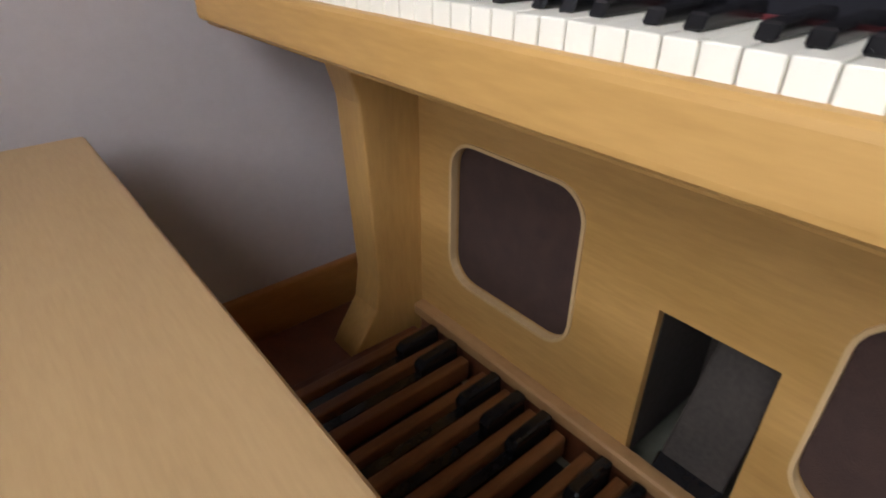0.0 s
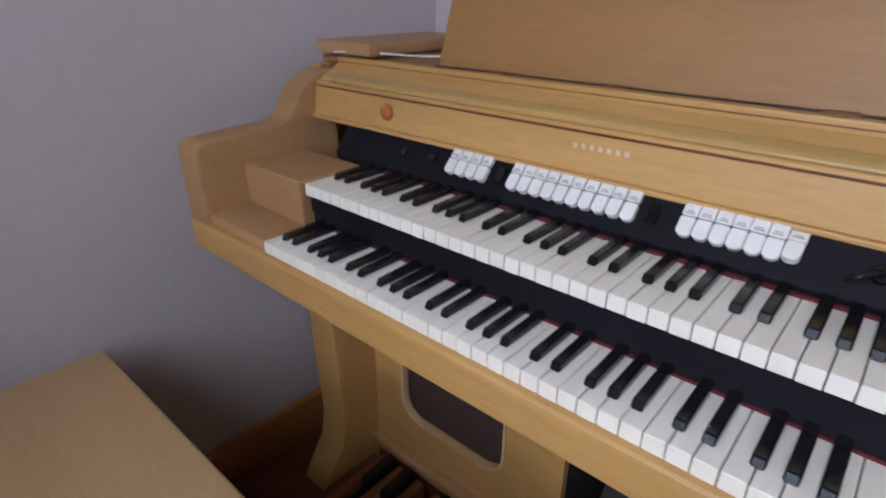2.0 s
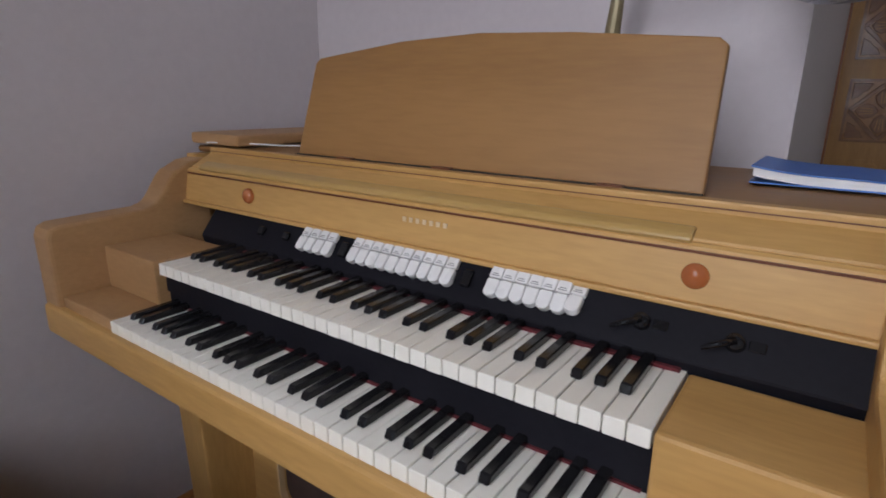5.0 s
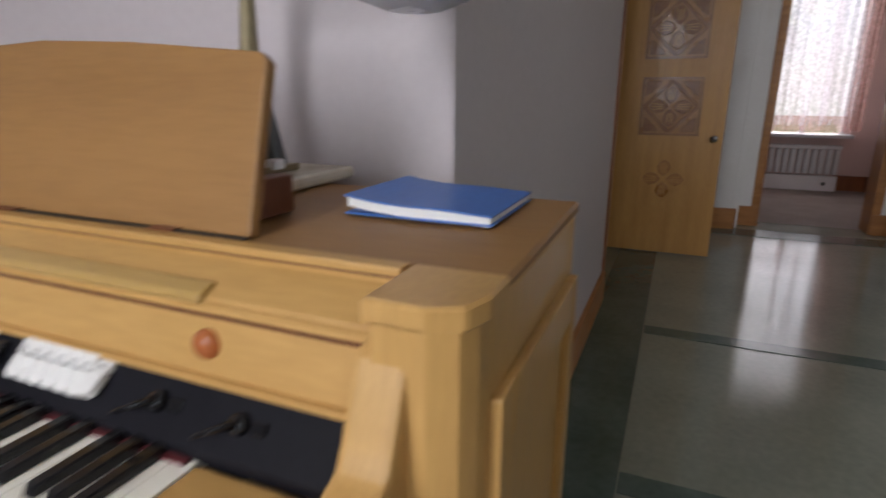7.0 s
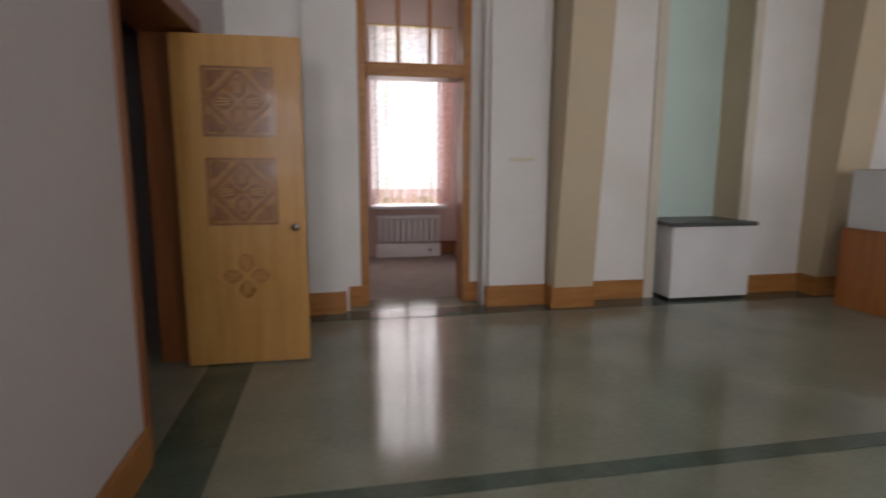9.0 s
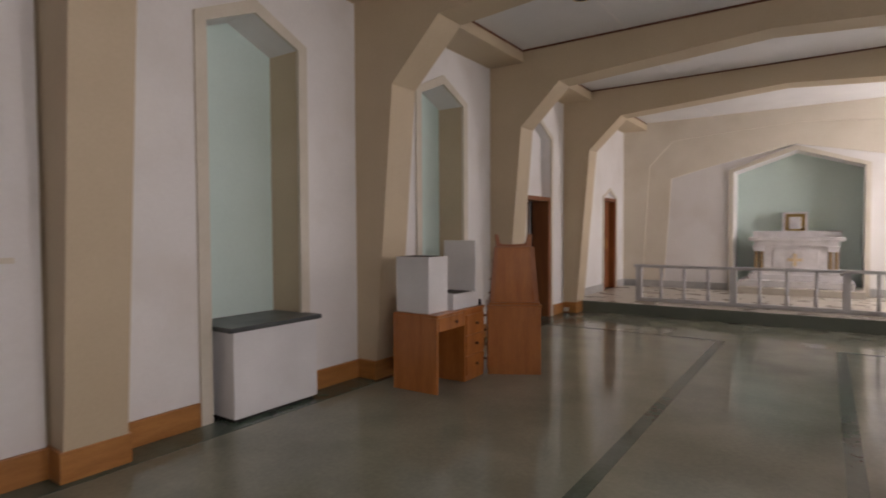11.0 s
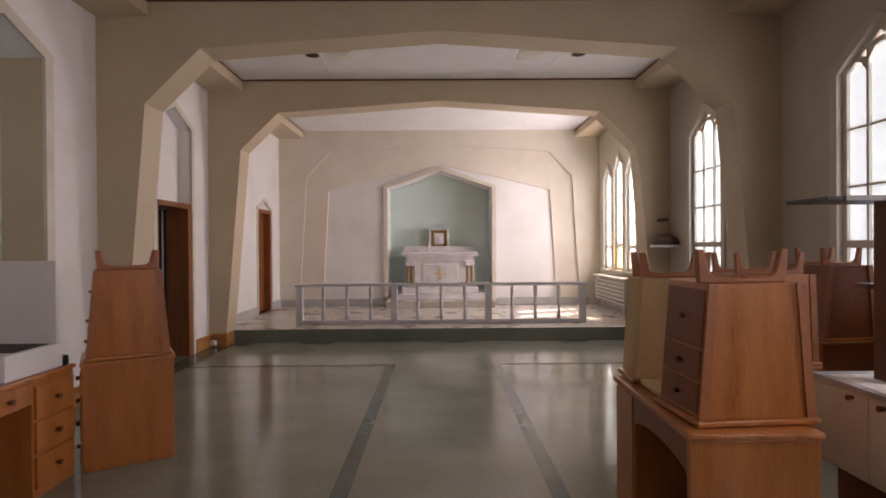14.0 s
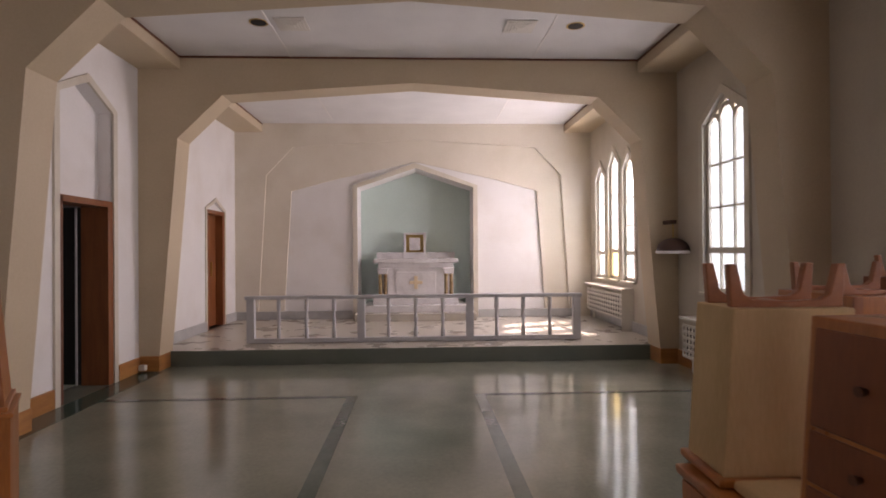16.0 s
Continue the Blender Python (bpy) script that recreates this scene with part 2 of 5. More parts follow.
def frosted_glass(name, tint, veil):
    """Rippled obscure glass: part of the daylight passes straight, part is scattered."""
    m = bpy.data.materials.new(name)
    m.use_nodes = True
    nt = m.node_tree
    nt.nodes.remove(nt.nodes["Principled BSDF"])
    clear, milky, mix = nt.nodes.new("ShaderNodeBsdfTransparent"), nt.nodes.new("ShaderNodeBsdfTranslucent"), nt.nodes.new("ShaderNodeMixShader")
    clear.inputs[0].default_value = (*tint, 1)
    milky.inputs[0].default_value = (*(0.30 * c for c in tint), 1)
    geo, ripple, span = nt.nodes.new("ShaderNodeNewGeometry"), nt.nodes.new("ShaderNodeTexNoise"), nt.nodes.new("ShaderNodeMapRange")
    ripple.inputs["Scale"].default_value, ripple.inputs["Detail"].default_value = 9, 3
    nt.links.new(geo.outputs["Position"], ripple.inputs["Vector"])
    nt.links.new(ripple.outputs[0], span.inputs["Value"])
    span.inputs["To Min"].default_value, span.inputs["To Max"].default_value = veil - 0.07, veil + 0.07
    nt.links.new(span.outputs[0], mix.inputs[0])
    nt.links.new(clear.outputs[0], mix.inputs[1])
    nt.links.new(milky.outputs[0], mix.inputs[2])
    nt.links.new(mix.outputs[0], nt.nodes["Material Output"].inputs[0])
    return m


OBSCURE_GLASS = frosted_glass("obscure_window_glass", (0.88, 0.97, 1.0), 0.6)
GLASS = clear_glass("window_glass", (0.95, 0.97, 0.96), 0.06)
AMBER_GLASS = frosted_glass("yellow_window_glass", (0.96, 0.90, 0.62), 0.55)


def lace(name, color, clear):
    m = bpy.data.materials.new(name)
    m.use_nodes = True
    nt = m.node_tree
    nt.nodes.remove(nt.nodes["Principled BSDF"])
    thin, body, see = nt.nodes.new("ShaderNodeBsdfTranslucent"), nt.nodes.new("ShaderNodeBsdfDiffuse"), nt.nodes.new("ShaderNodeBsdfTransparent")
    one, two = nt.nodes.new("ShaderNodeMixShader"), nt.nodes.new("ShaderNodeMixShader")
    thin.inputs[0].default_value = body.inputs[0].default_value = (*color, 1)
    one.inputs[0].default_value = 0.4
    geo, pattern, ramp = nt.nodes.new("ShaderNodeNewGeometry"), nt.nodes.new("ShaderNodeTexVoronoi"), nt.nodes.new("ShaderNodeMapRange")
    pattern.inputs["Scale"].default_value = 26
    nt.links.new(geo.outputs["Position"], pattern.inputs["Vector"])
    nt.links.new(pattern.outputs[0], ramp.inputs["Value"])
    ramp.inputs["From Max"].default_value = 0.8
    ramp.inputs["To Min"].default_value, ramp.inputs["To Max"].default_value = clear - 0.2, clear + 0.2
    nt.links.new(ramp.outputs[0], two.inputs[0])
    nt.links.new(thin.outputs[0], one.inputs[1])
    nt.links.new(body.outputs[0], one.inputs[2])
    nt.links.new(one.outputs[0], two.inputs[1])
    nt.links.new(see.outputs[0], two.inputs[2])
    nt.links.new(two.outputs[0], nt.nodes["Material Output"].inputs[0])
    return m


LACE = lace("white_lace", (0.85, 0.80, 0.83), 0.25)
RUSSET_LACE = lace("russet_flowered_lace", (0.62, 0.40, 0.36), 0.3)


# ---------------------------------------------------------------- mesh helpers
def bm_new():
    return bmesh.new()


def box(bm, x0, x1, y0, y1, z0, z1):
    m = Matrix.Translation(((x0 + x1) / 2, (y0 + y1) / 2, (z0 + z1) / 2)) @ Matrix.Diagonal((abs(x1 - x0), abs(y1 - y0), abs(z1 - z0), 1))
    bmesh.ops.create_cube(bm, size=1.0, matrix=m)
    return bm


def boxed(x0, x1, y0, y1, z0, z1, bevel=0.0):
    bm = box(bm_new(), x0, x1, y0, y1, z0, z1)
    return soften(bm, bevel) if bevel else bm


def soften(bm, width, segments=2, angle=30):
    edges = [e for e in bm.edges if len(e.link_faces) == 2 and e.calc_face_angle(0) > radians(angle)]
    bmesh.ops.bevel(bm, geom=edges, offset=width, segments=segments, affect="EDGES", profile=0.6, clamp_overlap=True)
    return bm


def prism(bm, pts, axis, a, b):
    """A polygon of (u, v) pushed along an axis from a to b: axis x takes (y, z), y takes (x, z), z takes (x, y)."""
    def at(u, v, w):
        return {"x": (w, u, v), "y": (u, w, v), "z": (u, v, w)}[axis]
    one = [bm.verts.new(at(u, v, a)) for u, v in pts]
    two = [bm.verts.new(at(u, v, b)) for u, v in pts]
    n = len(pts)
    faces = [bm.faces.new(one[::-1]), bm.faces.new(two)]
    faces += [bm.faces.new((one[k], one[(k + 1) % n], two[(k + 1) % n], two[k])) for k in range(n)]
    bmesh.ops.recalc_face_normals(bm, faces=faces)
    return bm


def rod(bm, p, q, r0, r1=None, sides=12):
    p, q = Vector(p), Vector(q)
    d = q - p
    m = Matrix.Translation((p + q) / 2) @ d.to_track_quat("Z", "Y").to_matrix().to_4x4()
    bmesh.ops.create_cone(bm, cap_ends=True, segments=sides, radius1=r0, radius2=r0 if r1 is None else r1, depth=d.length, matrix=m)
    return bm


def lathe(bm, profile, centre, sides=20):
    """Turns (radius, height) pairs round a vertical line."""
    cx, cy, cz = centre
    rings = [[bm.verts.new((cx + r * math.cos(2 * math.pi * k / sides), cy + r * math.sin(2 * math.pi * k / sides), cz + h)) for k in range(sides)] for r, h in profile]
    for a, b in zip(rings, rings[1:]):
        for k in range(sides):
            bm.faces.new((a[k], a[(k + 1) % sides], b[(k + 1) % sides], b[k]))
    bm.faces.new(rings[0][::-1])
    bm.faces.new(rings[-1])
    bmesh.ops.recalc_face_normals(bm, faces=bm.faces[:])
    return bm


def mesh_of(name, bm, mat, smooth=False):
    me = bpy.data.meshes.new(name)
    bm.to_mesh(me)
    bm.free()
    me.materials.append(mat)
    if smooth:
        for p in me.polygons:
            p.use_smooth = True
    return me


def thing(name, label, category, at=(0, 0, 0), group="", kind=""):
    ob = new(name)
    ob.location = at
    ob.empty_display_size = 0.1
    return tagged(ob, label, category, group, kind)


def part(name, bm, mat, parent, label="", smooth=False):
    """One mesh under a thing or a part, in the thing's own world place."""
    ob = new(name, mesh_of(name, bm, mat, smooth) if isinstance(bm, bmesh.types.BMesh) else bm)
    ob.parent = parent
    if parent.parent is None:
        ob.matrix_parent_inverse = Matrix.Translation(-parent.location)
    return tagged(ob, label) if label else ob


def single(name, bm, mat, label, category, group="", kind="", smooth=False):
    return tagged(new(name, mesh_of(name, bm, mat, smooth)), label, category, group, kind)


def structure(name, bm, mat, label, category="wall"):
    return single(name, bm, mat, label, category, kind="structure")


# ---------------------------------------------------------------- plan
EAST, WEST, NORTH, CENTRE = 6.90, -0.15, 0.43, 3.375
BACK, ALCOVE = -14.60, 1.65
CEIL, STEP_Y, STEP_Z = 4.05, -11.12, 0.20
ARCHES = (-2.38, -5.22, -8.04, -10.785)
DEEP = 0.38
BAYS = (-4.0, -6.82, -9.7)


def wall_x(bm, x0, x1, y0, y1, z0, z1, holes):
    """A wall along y; holes: (near y, far y, foot, shoulder, apex)."""
    at = y0
    for a, b, foot, shoulder, apex in holes:
        box(bm, x0, x1, at, a, z0, z1)
        if foot > z0:
            box(bm, x0, x1, a, b, z0, foot)
        m = (a + b) / 2
        prism(bm, [(a, shoulder), (m, apex), (m, z1), (a, z1)], "x", x0, x1)
        prism(bm, [(m, apex), (b, shoulder), (b, z1), (m, z1)], "x", x0, x1)
        at = b
    box(bm, x0, x1, at, y1, z0, z1)
    return bm


def moulding(bm, x0, x1, a, b, foot, shoulder, apex, wide):
    """A pointed surround standing proud of a wall along y."""
    s = 1 if b > a else -1
    m = (a + b) / 2
    prism(bm, [(a, foot), (a - s * wide, foot), (a - s * wide, shoulder + wide * 0.5), (a, shoulder)], "x", x0, x1)
    prism(bm, [(b, foot), (b + s * wide, foot), (b + s * wide, shoulder + wide * 0.5), (b, shoulder)], "x", x0, x1)
    prism(bm, [(a, shoulder), (a - s * wide, shoulder + wide * 0.5), (m, apex + wide * 1.15), (m, apex)], "x", x0, x1)
    prism(bm, [(b, shoulder), (b + s * wide, shoulder + wide * 0.5), (m, apex + wide * 1.15), (m, apex)], "x", x0, x1)
    return bm


# ---------------------------------------------------------------- floor
structure("floor", boxed(WEST - 0.3, 7.28, STEP_Y, ALCOVE + 0.1, -0.2, 0.0), FLOOR_GREEN, "polished grey-green floor with dull worn sheen", "floor")
structure("chancel_floor", boxed(WEST - 0.3, 7.6, BACK - 1.2, STEP_Y, -0.2, STEP_Z), CHANCEL_STONE, "pale stone platform before the altar", "floor")
structure("chancel_step", boxed(WEST, EAST, STEP_Y, STEP_Y + 0.025, 0.0, STEP_Z + 0.003, 0.006), STEP_GREEN, "dark green riser of the chancel step", "step")
for x in (4.02, 2.68):
    structure("floor_band", boxed(x - 0.055, x + 0.055, -9.38, 0.14, -0.01, 0.004), BAND_GREEN, "dark green band set in the floor", "floor")
structure("floor_band", boxed(0.1, 2.625, -9.40, -9.33, -0.01, 0.004), BAND_GREEN, "thin dark green cross band set in the floor", "floor")
structure("floor_band", boxed(4.075, 6.6, -9.40, -9.33, -0.01, 0.004), BAND_GREEN, "thin dark green cross band set in the floor", "floor")
structure("floor_border", boxed(1.9, 5.9, 0.145, NORTH, -0.01, 0.004), BAND_GREEN, "dark green border along the wall", "floor")
structure("floor_border", boxed(WEST + 0.03, 1.9, 1.33, ALCOVE, -0.01, 0.004), BAND_GREEN, "dark green border along the wall", "floor")
structure("floor_border", boxed(6.58, 6.87, -10.75, 0.14, -0.01, 0.004), BAND_GREEN, "dark green border along the wall", "floor")

# ---------------------------------------------------------------- walls
bm = bm_new()
H = CEIL + 0.15
wall_x(bm, EAST, EAST + 0.75, NORTH + 0.3, BACK - 0.2, -0.1, H, [(-0.52, -1.76, -0.1, 3.30, 3.60), (-3.53, -4.45, 0.0, 3.2, 3.40), (-6.34, -7.28, 0.0, 3.2, 3.40), (-9.2, -10.18, -0.1, 3.15, 3.38), (-13.05, -13.9, STEP_Z, 2.26, 2.40)])
structure("wall_east", bm, WHITE_WALL, "off-white painted wall with tall pointed recesses")
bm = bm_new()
# first hole, y 0.9 to 0.1, is cut for the added fill window
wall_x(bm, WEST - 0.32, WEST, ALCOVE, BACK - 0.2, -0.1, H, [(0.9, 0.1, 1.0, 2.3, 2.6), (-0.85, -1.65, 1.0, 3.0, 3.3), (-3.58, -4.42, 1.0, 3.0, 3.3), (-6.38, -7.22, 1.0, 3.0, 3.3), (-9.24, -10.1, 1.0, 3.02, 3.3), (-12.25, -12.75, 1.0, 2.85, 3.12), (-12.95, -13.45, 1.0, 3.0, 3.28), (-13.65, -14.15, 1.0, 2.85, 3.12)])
structure("wall_west", bm, DIMMED_CREAM_WALL, "cream wall with tall pointed windows, dimmed in its paint")
bm = bm_new()
box(bm, WEST - 0.3, 2.225, BACK - 1.2, BACK, 0, H)
box(bm, 4.525, EAST + 0.7, BACK - 1.2, BACK, 0, H)
prism(bm, [(2.225, 2.79), (CENTRE, 3.18), (CENTRE, H), (2.225, H)], "y", BACK - 1.2, BACK)
prism(bm, [(CENTRE, 3.18), (4.525, 2.79), (4.525, H), (CENTRE, H)], "y", BACK - 1.2, BACK)
structure("wall_south", bm, WHITE_WALL, "off-white altar wall with a pointed niche")
structure("niche_back", boxed(2.2, 4.55, BACK - 1.19, BACK - 0.66, STEP_Z, 3.3), TEAL_PAINT, "pale teal back of the altar niche", "niche")
bm = bm_new()
for s in (-1, 1):
    x0, x1 = CENTRE + s * 1.15, CENTRE + s * 1.24
    prism(bm, [(x0, STEP_Z), (x1, STEP_Z), (x1, 2.83), (x0, 2.79)], "y", BACK, BACK + 0.05)
    prism(bm, [(x0, 2.79), (x1, 2.83), (CENTRE, 3.28), (CENTRE, 3.18)], "y", BACK, BACK + 0.05)
structure("niche_surround", bm, WINDOW_PAINT, "cream moulded surround of the altar niche", "moulding")
# wall behind the organ and the north walls
structure("wall_organ", boxed(1.92, 2.2, NORTH + 0.005, ALCOVE + 0.2, 0, H), LILAC_WALL, "lilac-grey painted wall behind the organ")
structure("wall_alcove", boxed(WEST - 0.32, 2.2, ALCOVE, ALCOVE + 0.2, 0, H), LILAC_WALL, "lilac-grey painted wall of the organ corner")
bm = box(bm_new(), 1.923, 4.45, NORTH, NORTH + 0.3, 0, H)
box(bm, 4.45, 5.86, NORTH, NORTH + 0.3, 2.16, H)
box(bm, 5.86, EAST + 0.1, NORTH, NORTH + 0.3, 0, H)
structure("wall_north", bm, LILAC_WALL, "grey-lilac painted wall with an open doorway")
# lobby shell; the shade inside is put into its dark paint
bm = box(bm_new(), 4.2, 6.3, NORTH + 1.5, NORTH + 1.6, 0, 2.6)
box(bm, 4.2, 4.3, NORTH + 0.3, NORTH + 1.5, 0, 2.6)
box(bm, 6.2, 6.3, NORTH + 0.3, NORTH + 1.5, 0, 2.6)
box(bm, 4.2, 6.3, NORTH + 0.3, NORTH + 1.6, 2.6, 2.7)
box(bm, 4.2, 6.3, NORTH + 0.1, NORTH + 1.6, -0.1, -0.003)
structure("wall_lobby", bm, DARK_ROOM, "lobby painted dark for the shade behind the open door")
# transverse arches
for n, y in enumerate(ARCHES):
    bm = bm_new()
    for s in (-1, 1):
        f = lambda d: CENTRE + s * d
        e = 3.525
        prism(bm, [(f(3.285), 0), (f(e), 0), (f(e), 2.99), (f(3.03), 2.99)], "y", y - DEEP, y)
        prism(bm, [(f(3.03), 2.99), (f(e), 2.99), (f(e), CEIL + 0.1), (f(2.46), CEIL + 0.1), (f(2.46), 3.55)], "y", y - DEEP, y)
        prism(bm, [(f(2.46), 3.55), (f(2.46), CEIL + 0.1), (CENTRE, CEIL + 0.1), (CENTRE, 3.725)], "y", y - DEEP, y)
    bmesh.ops.remove_doubles(bm, verts=bm.verts[:], dist=0.0005)
    structure("arch_%d" % (n + 1), bm, TAN_PAINT, "tan painted angular arch spanning the chapel", "arch")
# two layers of shallow relief on the altar wall
for deep, name, mat, (foot_d, hip_d, hip_z, knee_d, knee_z, top_z) in ((0.04, "wall_relief", CREAM_WALL, (2.60, 2.44, 2.72, 1.6, 2.95, 3.30)), (0.085, "wall_arch", CREAM_WALL, (3.09, 2.92, 3.03, 2.40, 3.58, 3.74))):
    bm = bm_new()
    for s in (-1, 1):
        f = lambda d: CENTRE + s * d
        e = 3.525
        prism(bm, [(f(foot_d), STEP_Z), (f(e), STEP_Z), (f(e), hip_z), (f(hip_d), hip_z)], "y", BACK, BACK + deep)
        prism(bm, [(f(hip_d), hip_z), (f(e), hip_z), (f(e), CEIL + 0.1), (f(knee_d), CEIL + 0.1), (f(knee_d), knee_z)], "y", BACK, BACK + deep)
        prism(bm, [(f(knee_d), knee_z), (f(knee_d), CEIL + 0.1), (CENTRE, CEIL + 0.1), (CENTRE, top_z)], "y", BACK, BACK + deep)
    bmesh.ops.remove_doubles(bm, verts=bm.verts[:], dist=0.0005)
    structure(name, bm, mat, "shallow angular arch in relief on the altar wall", "arch")
# ceiling
bm = box(bm_new(), WEST - 0.3, EAST + 0.7, BACK - 1.2, ALCOVE + 0.2, CEIL, CEIL + 0.2)
structure("ceiling", bm, CEILING_WHITE, "white panelled ceiling", "ceiling")
edges = [NORTH] + [v for y in ARCHES for v in (y, y - DEEP)] + [BACK]
for a, b in zip(edges[::2], edges[1::2]):
    for x0, x1 in ((EAST - 0.54, EAST), (WEST, WEST + 0.54)):
        structure("soffit", boxed(x0, x1, b + 0.003, a - 0.003, 3.88, CEIL - 0.03, 0.01), TAN_PAINT, "tan boxed soffit under the ceiling edge", "soffit")
# dark strips stand in for the shadow gaps where the ceiling panels end
for a, b in zip(edges[::2], edges[1::2]):
    structure("ceiling_gap_shade", boxed(WEST + 0.54, EAST - 0.54, b + 0.003, b + 0.022, CEIL - 0.022, CEIL + 0.01), DARK_WOOD, "dark strip for the shadow gap between ceiling panels and arch", "ceiling")
    for x in (WEST + 0.52, EAST - 0.54):
        structure("ceiling_gap_shade", boxed(x, x + 0.02, b + 0.024, a - 0.003, CEIL - 0.031, CEIL + 0.01), DARK_WOOD, "dark strip for the shadow gap between ceiling panels and soffit", "ceiling")
# panel joints of the ceiling
for y in BAYS + (-13.0, -1.0):
    for x in (1.8, 4.95):
        structure("ceiling_strip", boxed(x - 0.012, x + 0.012, y - 1.2, y + 1.2, CEIL - 0.006, CEIL + 0.01), WHITE_WALL, "thin white ceiling joint strip", "ceiling")

# niches of the east wall
for a, b in ((-3.53, -4.45), (-6.34, -7.28)):
    structure("niche_back", boxed(EAST + 0.38, EAST + 0.5, b - 0.05, a + 0.05, 0.0, 3.5), TEAL_PAINT, "pale teal back of a tall pointed niche", "niche")
    structure("niche_reveal", boxed(EAST + 0.004, EAST + 0.38, b - 0.02, b + 0.003, 0.0, 3.2), TAN_PAINT, "tan side of a tall niche", "niche")
    structure("niche_surround", moulding(bm_new(), EAST - 0.025, EAST + 0.01, a, b, 0.0, 3.2, 3.40, 0.10), WINDOW_PAINT, "cream pointed surround of a tall niche", "moulding")
structure("niche_back", boxed(EAST + 0.16, EAST + 0.6, -10.3, -9.1, 2.12, 3.5), WHITE_WALL, "white blind panel above the side door", "niche")
structure("niche_surround", moulding(bm_new(), EAST - 0.025, EAST + 0.01, -9.2, -10.18, 0.0, 3.15, 3.38, 0.08), WINDOW_PAINT, "cream pointed surround of the side door", "moulding")
structure("niche_surround", moulding(bm_new(), EAST - 0.02, EAST + 0.01, -13.05, -13.9, STEP_Z, 2.26, 2.42, 0.06), WINDOW_PAINT, "cream pointed surround of the sacristy door", "moulding")

structure("niche_back", boxed(EAST + 0.03, EAST + 0.2, -13.9, -13.05, 2.262, 2.45), WHITE_WALL, "white blind panel above the sacristy door", "niche")

# ---------------------------------------------------------------- baseboards
def base_run(x0, x1, y0, y1, mat=TRIM_WOOD, z0=0.0, high=0.19, label="orange varnished wooden baseboard"):
    bm = boxed(min(x0, x1), max(x0, x1), min(y0, y1), max(y0, y1), z0, z0 + high, 0.008)
    structure("baseboard", bm, mat, label, "baseboard")


for a, b in ((NORTH, -0.50), (-1.78, -2.378), (-2.762, -3.42), (-4.56, -5.218), (-5.602, -6.24), (-7.38, -8.038), (-8.422, -9.11), (-10.27, -10.783)):
    base_run(EAST - 0.03, EAST, b, a)
for y in ARCHES:
    base_run(CENTRE + 3.285 - 0.022, EAST - 0.02, y - DEEP - 0.022, y + 0.022, z0=0.0, high=0.20)
    base_run(WEST + 0.02, CENTRE - 3.285 + 0.022, y - DEEP - 0.022, y + 0.022, high=0.20)
base_run(1.93, 4.42, NORTH - 0.025, NORTH, high=0.18)
base_run(5.95, EAST - 0.03, NORTH - 0.025, NORTH, high=0.18)
base_run(WEST, 1.90, ALCOVE - 0.025, ALCOVE, high=0.15)
base_run(1.895, 1.92, 1.0, ALCOVE - 0.025, high=0.15)
base_run(WEST, WEST + 0.03, -10.78, 1.6, high=0.19)
for a, b in ((-11.17, -13.0), (-13.95, BACK + 0.09)):
    base_run(EAST - 0.03, EAST, b, a, GREY_STONE, STEP_Z, 0.16, "grey marble baseboard of the chancel")
for a, b in ((0.1, 2.13), (4.62, EAST - 0.03)):
    base_run(a, b, BACK + 0.09, BACK + 0.115, GREY_STONE, STEP_Z, 0.16, "grey marble baseboard of the chancel")
base_run(WEST, WEST + 0.03, BACK + 0.09, -11.17, GREY_STONE, STEP_Z, 0.16, "grey marble baseboard of the chancel")

# small pilaster by the doorway and stepped recess round the doorway of the east wall
for n, (a, b) in enumerate(((-0.18, -0.46), (-1.80, -2.36))):
    structure("pilaster_%d" % (n + 1), boxed(EAST - 0.07, EAST, b, a, 0.0, CEIL - 0.18, 0.006), WHITE_WALL, "white flat pilaster beside the doorway", "pilaster")
    base_run(EAST - 0.098, EAST - 0.07, b - 0.02, a + 0.02, high=0.20)
bm = box(bm_new(), EAST + 0.18, EAST + 0.32, -0.70, -0.52, 0, 3.7)
box(bm, EAST + 0.18, EAST + 0.32, -1.76, -1.62, 0, 3.7)
prism(bm, [(-0.70, 3.15), (-1.16, 3.45), (-1.16, 3.75), (-0.70, 3.75)], "x", EAST + 0.18, EAST + 0.32)
prism(bm, [(-1.62, 3.15), (-1.16, 3.45), (-1.16, 3.75), (-1.62, 3.75)], "x", EAST + 0.18, EAST + 0.32)
structure("door_recess", bm, WHITE_WALL, "white stepped recess of the doorway", "wall")
base_run(EAST + 0.155, EAST + 0.18, -0.70, -0.52)
base_run(EAST + 0.155, EAST + 0.18, -1.76, -1.62)

# ---------------------------------------------------------------- doorway with transom light in the east wall
door = thing("door_2", "open doorway with an orange wooden frame and glazed transom", "doorway", (7.3, -1.16, 0), kind="structure")
X0, X1 = EAST + 0.17, EAST + 0.46
for name, bm in (("jamb", boxed(X0, X1, -0.715, -0.64, 0, 3.2, 0.008)), ("jamb", boxed(X0, X1, -1.68, -1.605, 0, 3.2, 0.008)), ("transom_bar", boxed(X0 - 0.01, X1, -1.605, -0.715, 2.10, 2.22, 0.01))):
    part(name, bm, TRIM_WOOD, door)
for s in (-1, 1):
    bm = prism(bm_new(), [(-1.16 + s * 0.52, 3.15), (-1.16 + s * 0.445, 3.12), (-1.16, 3.38), (-1.16, 3.47)], "x", X0, X1)
    part("arched_head", bm, TRIM_WOOD, door)
